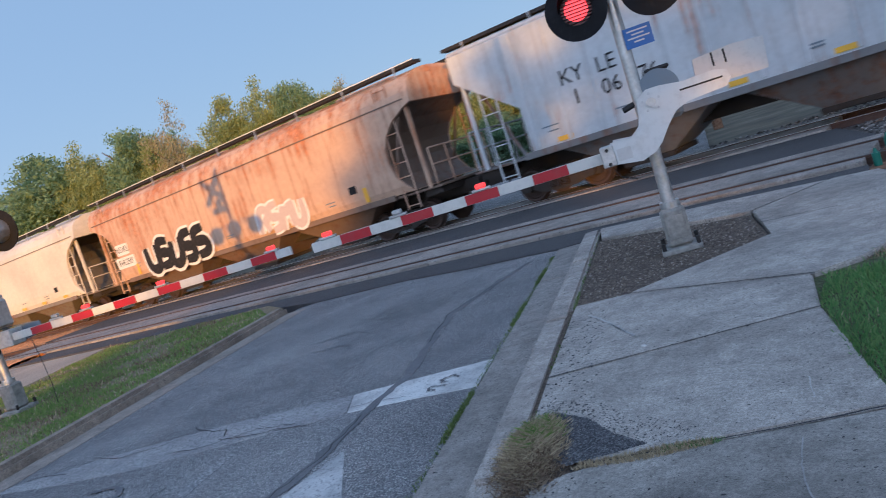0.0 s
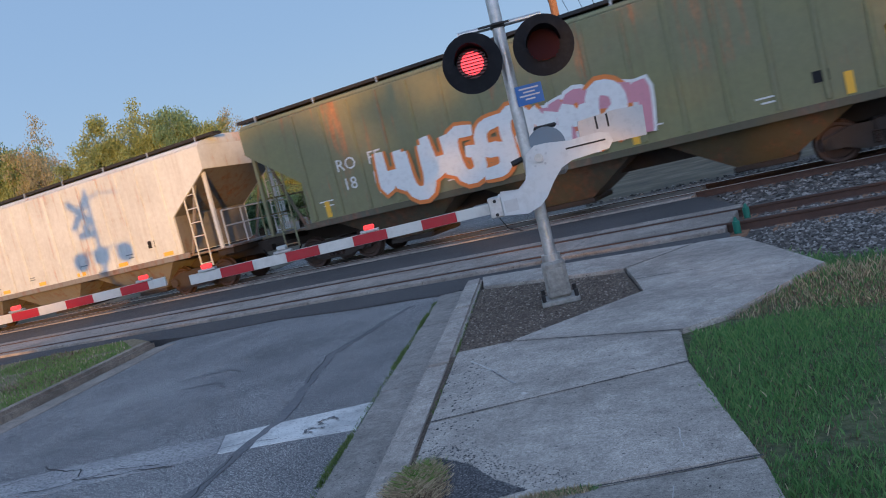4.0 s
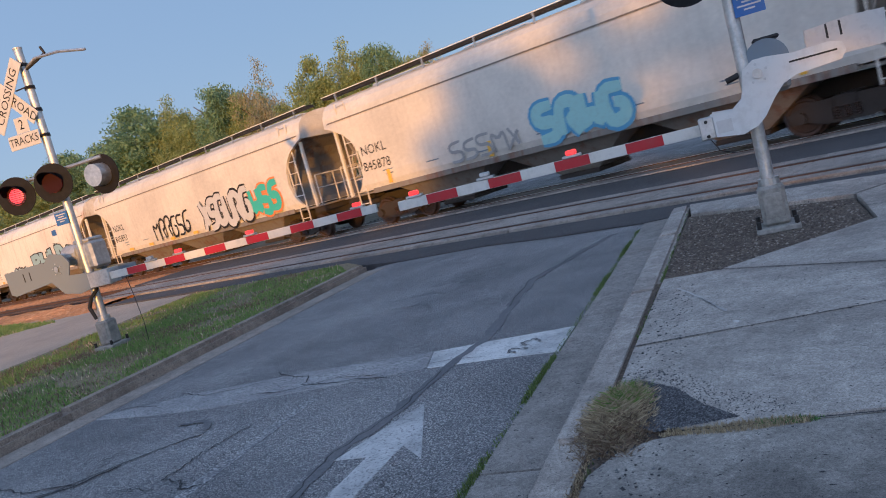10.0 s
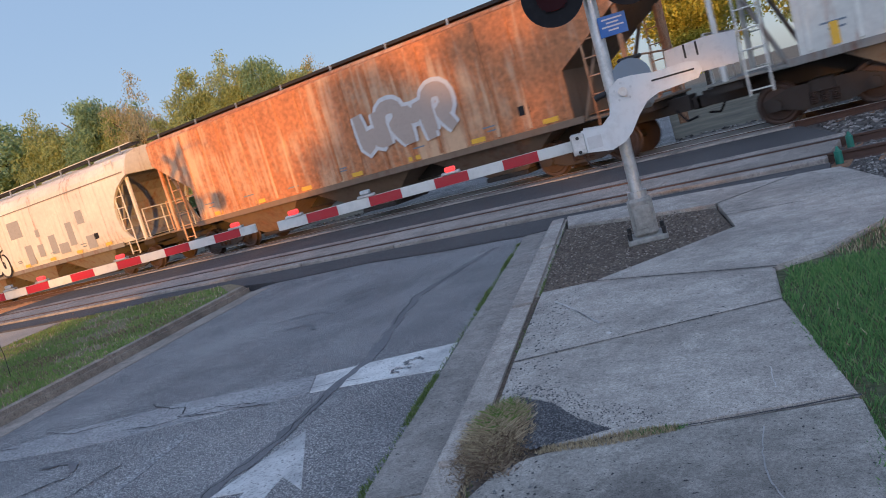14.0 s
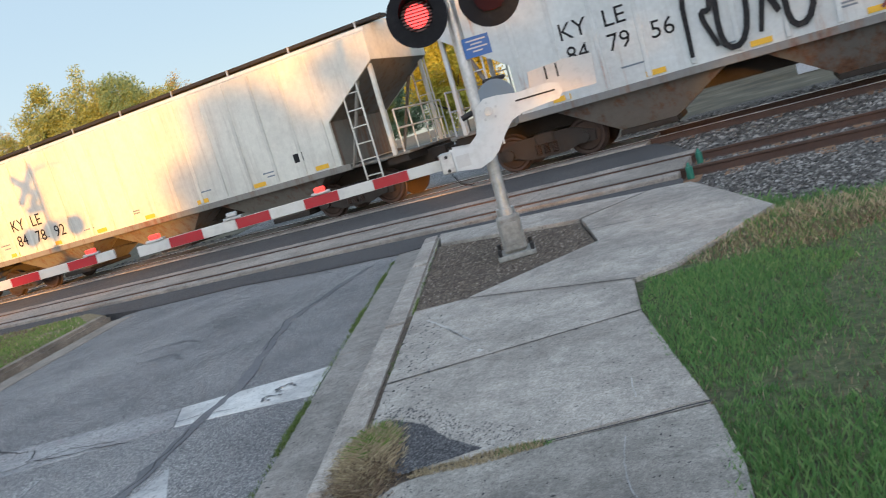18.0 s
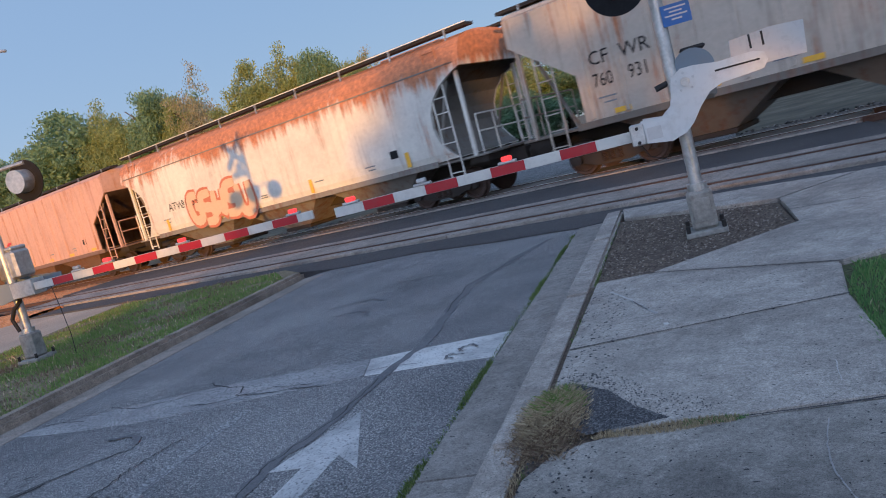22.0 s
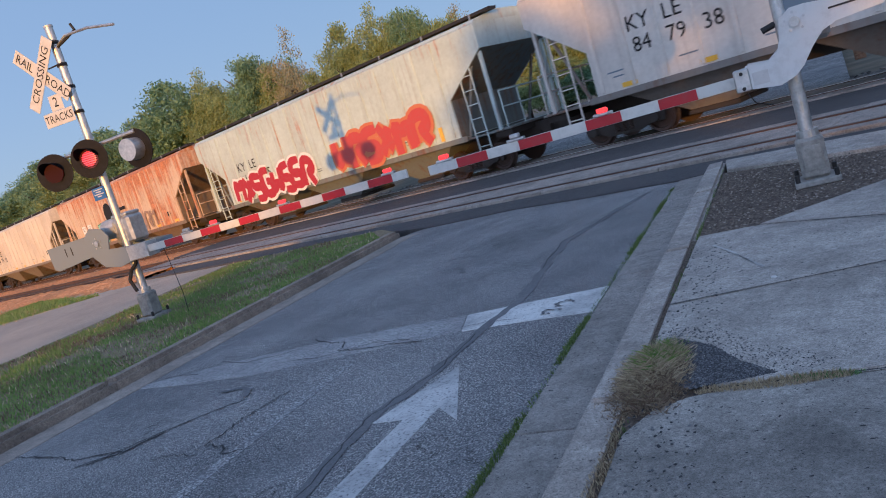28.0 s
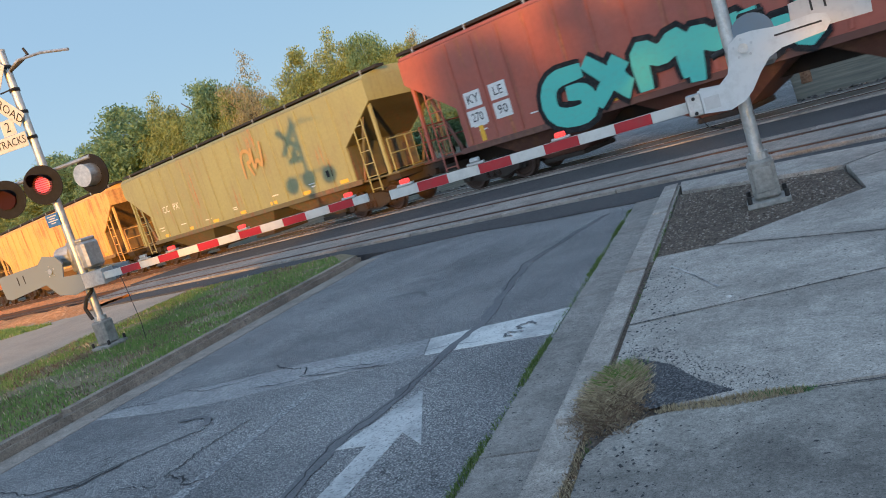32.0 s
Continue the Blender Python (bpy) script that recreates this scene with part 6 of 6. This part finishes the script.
LAWN_NEAR = [(-0.25, 2.0), (4.5, 1.0), (5.5, 7.2), (1.6, 7.2), (0.45, 7.15), (-0.42, 5.95), (-1.10, 5.74), (-1.02, 4.92), (-0.47, 3.44), (-0.36, 2.9)]
blades("grass", LAWN_NEAR, 105000, 0.09, 0.03, 0.085, 0.0034, LUSH, "green lawn grass blades", 1, -0.12)
blades("dead_grass", LAWN_NEAR, 9000, 0.09, 0.015, 0.05, 0.0045, LITTER, "brown dead grass between the lawn's clumps", 54)
BARE = [(-0.22, 7.38), (0.7, 7.2), (0.75, 6.5), (0.1, 5.9), (-0.75, 5.95), (-0.95, 6.0)]
blades("dead_grass", BARE, 2600, 0.095, 0.02, 0.06, 0.006, LITTER, "brown dead grass and litter beside the sidewalk", 51)
blades("dry_grass", BARE, 2200, 0.09, 0.03, 0.09, 0.003, STRAW, "dry grass beside the sidewalk", 52)
blades("grass", BARE, 1500, 0.09, 0.03, 0.09, 0.0035, LUSH, "thin grass beside the sidewalk", 53)
blades("dry_grass", LAWN_NEAR, 1800, 0.09, 0.03, 0.08, 0.003, STRAW, "dry straw-coloured grass blades", 2)
ISLE = [at(-7.14, -3), at(-7.14, 12.3), (-12.4, 9.9), (-17.0, 9.15), (-14.3, 3.3), (-12.6, -3)]
blades("grass", ISLE, 62000, 0.09, 0.03, 0.08, 0.008, BLADE, "green grass on the strip", 3, -0.14)
blades("dead_grass", ISLE, 13000, 0.095, 0.02, 0.07, 0.009, LITTER, "brown dead grass on the strip", 19, 0.05)
blades("dry_grass", ISLE, 3500, 0.09, 0.04, 0.10, 0.009, STRAW, "dry grass on the strip", 4)
blades("dry_grass", [(-0.3, 7.35), (1.8, 7.15), (6, 8.2), (6, 8.6), (1.5, 7.8), (-0.35, 7.9)], 1500, -0.05, 0.05, 0.16, 0.005, STRAW, "dry grass at the edge of the ballast", 5)
blades("weeds", strip(-1.585, -1.53, 0.5, 10.5), 4300, 0.0, 0.01, 0.04, 0.0032, WEED, "small green weeds in the joint of the gutter", 6, 0.1)
blades("weeds", strip(-0.885, -0.865, 3.0, 10.5), 420, 0.11, 0.02, 0.05, 0.003, WEED, "weeds behind the kerb", 7, 0.05)

TUFT = [(-2.6, 3.75), (-2.1, 3.9), (-1.7, 3.3), (-1.75, 2.7), (-2.1, 2.6), (-2.5, 3.0)]
blades("dry_grass_tuft", TUFT, 3200, 0.135, 0.035, 0.085, 0.0023, STRAW, "tuft of dry straw-coloured grass at the kerb", 8, None, (*at(-0.82, 3.68), 0.21, 0.46))
blades("dry_grass_tuft", TUFT, 2400, 0.135, 0.015, 0.065, 0.0024, LITTER, "brown dead grass under the tuft", 18, None, (*at(-0.82, 3.5), 0.22, 0.5))
blades("dry_grass_tuft", TUFT, 420, 0.135, 0.04, 0.085, 0.002, BLADE, "grey-green blades in the dry tuft", 9, None, (*at(-0.82, 3.85), 0.17, 0.3))
blades("dry_grass_tuft", [(-2.0, 2.72), (-2.1, 2.85), (-1.80, 2.1), (-1.66, 1.6), (-1.60, 1.62), (-1.76, 2.2)], 700, 0.125, 0.01, 0.03, 0.003, LITTER, "brown leaf litter along the kerb joint", 10, None)
blades("dry_grass_tuft", [(-1.98, 2.72), (-2.04, 2.85), (-1.80, 2.1), (-1.66, 1.6), (-1.62, 1.62), (-1.76, 2.2)], 700, 0.13, 0.015, 0.04, 0.0015, STRAW, "dry straw along the kerb joint", 11, None)
blades("dry_grass_tuft", [(-1.74, 2.90), (-1.72, 2.97), (-1.35, 3.12), (-1.14, 3.18), (-1.14, 3.12), (-1.4, 2.99)], 1500, 0.138, 0.01, 0.035, 0.0024, STRAW, "dry grass in the slab joint", 12)
blades("weeds", [(-1.36, 3.05), (-1.36, 3.11), (-1.2, 3.17), (-1.1, 3.18), (-1.12, 3.13), (-1.2, 3.10)], 450, 0.138, 0.008, 0.028, 0.0024, LUSH, "green weeds in the slab joint", 13)
blades("dry_grass_tuft", [(-13.0, 4.3), (-11.7, 4.2), (-11.2, 5.4), (-11.6, 6.4), (-12.6, 5.9)], 2200, 0.10, 0.02, 0.05, 0.01, LITTER, "brown dead grass round the foot of the mast", 17)


def stones(name, pts, count, z, r0, r1, material, label, seed):
    """Loose angular stones, scattered over an outline."""
    rnd = random.Random(seed)
    xs, ys = [p[0] for p in pts], [p[1] for p in pts]
    v, f = [], []
    while len(v) < 6 * count:
        x, y = rnd.uniform(min(xs), max(xs)), rnd.uniform(min(ys), max(ys))
        if not inside(pts, x, y):
            continue
        r = rnd.uniform(r0, r1)
        i = len(v)
        a = rnd.uniform(0, 6.28)
        for k in range(4):
            q = r * rnd.uniform(0.7, 1.2)
            v.append((x + q * math.cos(a + 1.57 * k), y + q * math.sin(a + 1.57 * k), z + r * rnd.uniform(0.0, 0.4)))
        v += [(x + rnd.uniform(-r, r) * 0.4, y + rnd.uniform(-r, r) * 0.4, z + r * rnd.uniform(0.5, 0.95)), (x, y, z - r * 0.5)]
        for k in range(4):
            f += [(i + k, i + (k + 1) % 4, i + 4), (i + (k + 1) % 4, i + k, i + 5)]
    me = bpy.data.meshes.new(name)
    me.from_pydata(v, [], f)
    me.materials.append(material)
    return tagged(new(name, me), label, "stones", kind="stuff")


def stone_mat(name, a, b, c):
    m, n, l, p = mat(name, 0.9)
    g = n.new("ShaderNodeNewGeometry")
    col = steps(n, l, g.outputs["Random Per Island"], (0.0, a), (0.55, b), (1.0, c))
    v = coords(n, l)
    col = blend(n, l, 0.5, col, steps(n, l, noise_at(n, l, v, 60, 3), (0.3, (0.6,) * 3), (0.7, (1.3,) * 3)), "MULTIPLY")
    l.new(col, p.inputs["Base Color"])
    return m


STONE = stone_mat("ballast_stone", (0.04, 0.036, 0.032), (0.11, 0.10, 0.09), (0.34, 0.315, 0.285))
PEBBLE = stone_mat("soil_pebble", (0.06, 0.045, 0.035), (0.14, 0.11, 0.085), (0.36, 0.31, 0.26))
CRUMB_S = stone_mat("crumb_stone", (0.03, 0.03, 0.033), (0.07, 0.07, 0.075), (0.2, 0.2, 0.2))
ORE = stone_mat("verge_stone", (0.14, 0.07, 0.04), (0.3, 0.18, 0.1), (0.5, 0.4, 0.3))
stones("ballast_stones", [(-1.1, 9.9), (-0.15, 7.6), (1.7, 7.5), (5.5, 8.4), (9, 10.6), (9, 11.3), (-1.2, 11.3)], 15000, -0.05, 0.014, 0.036, STONE, "loose grey ballast stones in front of the rails", 21)
stones("ballast_stones", [(-1.3, 13.1), (12, 13.1), (12, 17.1), (-2.4, 17.1)], 5000, -0.05, 0.03, 0.06, STONE, "grey ballast stones between the tracks", 22)
stones("ballast_stones", [(-1.3, 11.6), (10, 11.6), (10, 12.8), (-1.3, 12.8)], 2200, -0.05, 0.025, 0.05, STONE, "grey ballast stones between the rails", 23)
stones("ballast_stones", [(-30, 19.0), (10, 19.0), (10, 22), (-30, 22)], 3500, -0.05, 0.03, 0.07, STONE, "grey ballast stones behind the train", 24)
stones("soil_pebbles", [(-4.36, 9.12), (-2.37, 8.73), (-1.87, 7.34), (-2.74, 6.18), (-3.04, 5.98), at(KB, 6.72)], 3000, 0.10, 0.004, 0.017, PEBBLE, "pebbles and crumbs on the bare soil", 25)
stones("asphalt_crumbs", [(-2.16, 3.57), (-1.9, 3.46), (-1.68, 3.27), (-1.46, 3.15), (-1.62, 3.05), (-1.78, 2.95), (-1.9, 3.0), (-2.05, 3.3)], 9000, 0.141, 0.004, 0.009, CRUMB_S, "heap of loose dark crumbs on the sidewalk", 26)
stones("asphalt_crumbs", [(-2.3, 3.75), (-2.0, 3.72), (-1.62, 3.46), (-1.25, 3.34), (-1.3, 3.2), (-1.72, 3.06), (-1.95, 2.9), (-2.1, 3.15)], 800, 0.141, 0.003, 0.006, CRUMB_S, "scattered dark crumbs on the sidewalk", 36)
stones("grit", [at(KB, 0.5), (0.1, 1.0), (-0.4, 3.4), (-1.1, 5.6), (-2.6, 6.05), at(KB, 6.5)], 1800, 0.139, 0.0015, 0.0042, CRUMB_S, "dark specks of grit on the sidewalk", 37)
stones("grit", strip(-1.20, -1.125, 2.75, 3.55), 420, 0.008, 0.004, 0.009, CRUMB_S, "dark grit washed against the kerb", 28)
stones("grit", strip(-0.88, -0.55, 2.2, 6.2), 420, 0.14, 0.004, 0.010, CRUMB_S, "scattered dark grit beside the kerb", 27)
stones("verge_stones", [(-70, 8.5), (-17, 10.6), (-30, 11.2), (-70, 11.2), (-120, 11), (-120, 7)], 2500, -0.05, 0.04, 0.11, ORE, "orange-grey stones on the dirt beside the tracks", 28)
stones("verge_stones", [(-120, 13.4), (-30, 13.4), (-30, 16.8), (-120, 16.8)], 1500, -0.05, 0.04, 0.10, ORE, "stones between the tracks", 29)

blades("grass", [(-33, 8.0), (-27.5, 6.0), (-24.5, 8.6), (-33, 9.2)], 7000, -0.03, 0.06, 0.16, 0.014, BLADE, "patch of grass on the dirt verge", 14)
blades("dry_grass", [(-60, 6.0), (-27.5, 4.0), (-24.5, 8.6), (-60, 9.0)], 5000, -0.03, 0.05, 0.14, 0.016, STRAW, "dry grass on the dirt verge", 15)
blades("weeds", [(-0.35, 7.45), (0.5, 7.3), (0.9, 7.9), (-0.5, 8.5), (-0.7, 8.6)], 1500, -0.05, 0.05, 0.2, 0.005, LUSH, "weeds at the end of the sidewalk", 16)


motions()
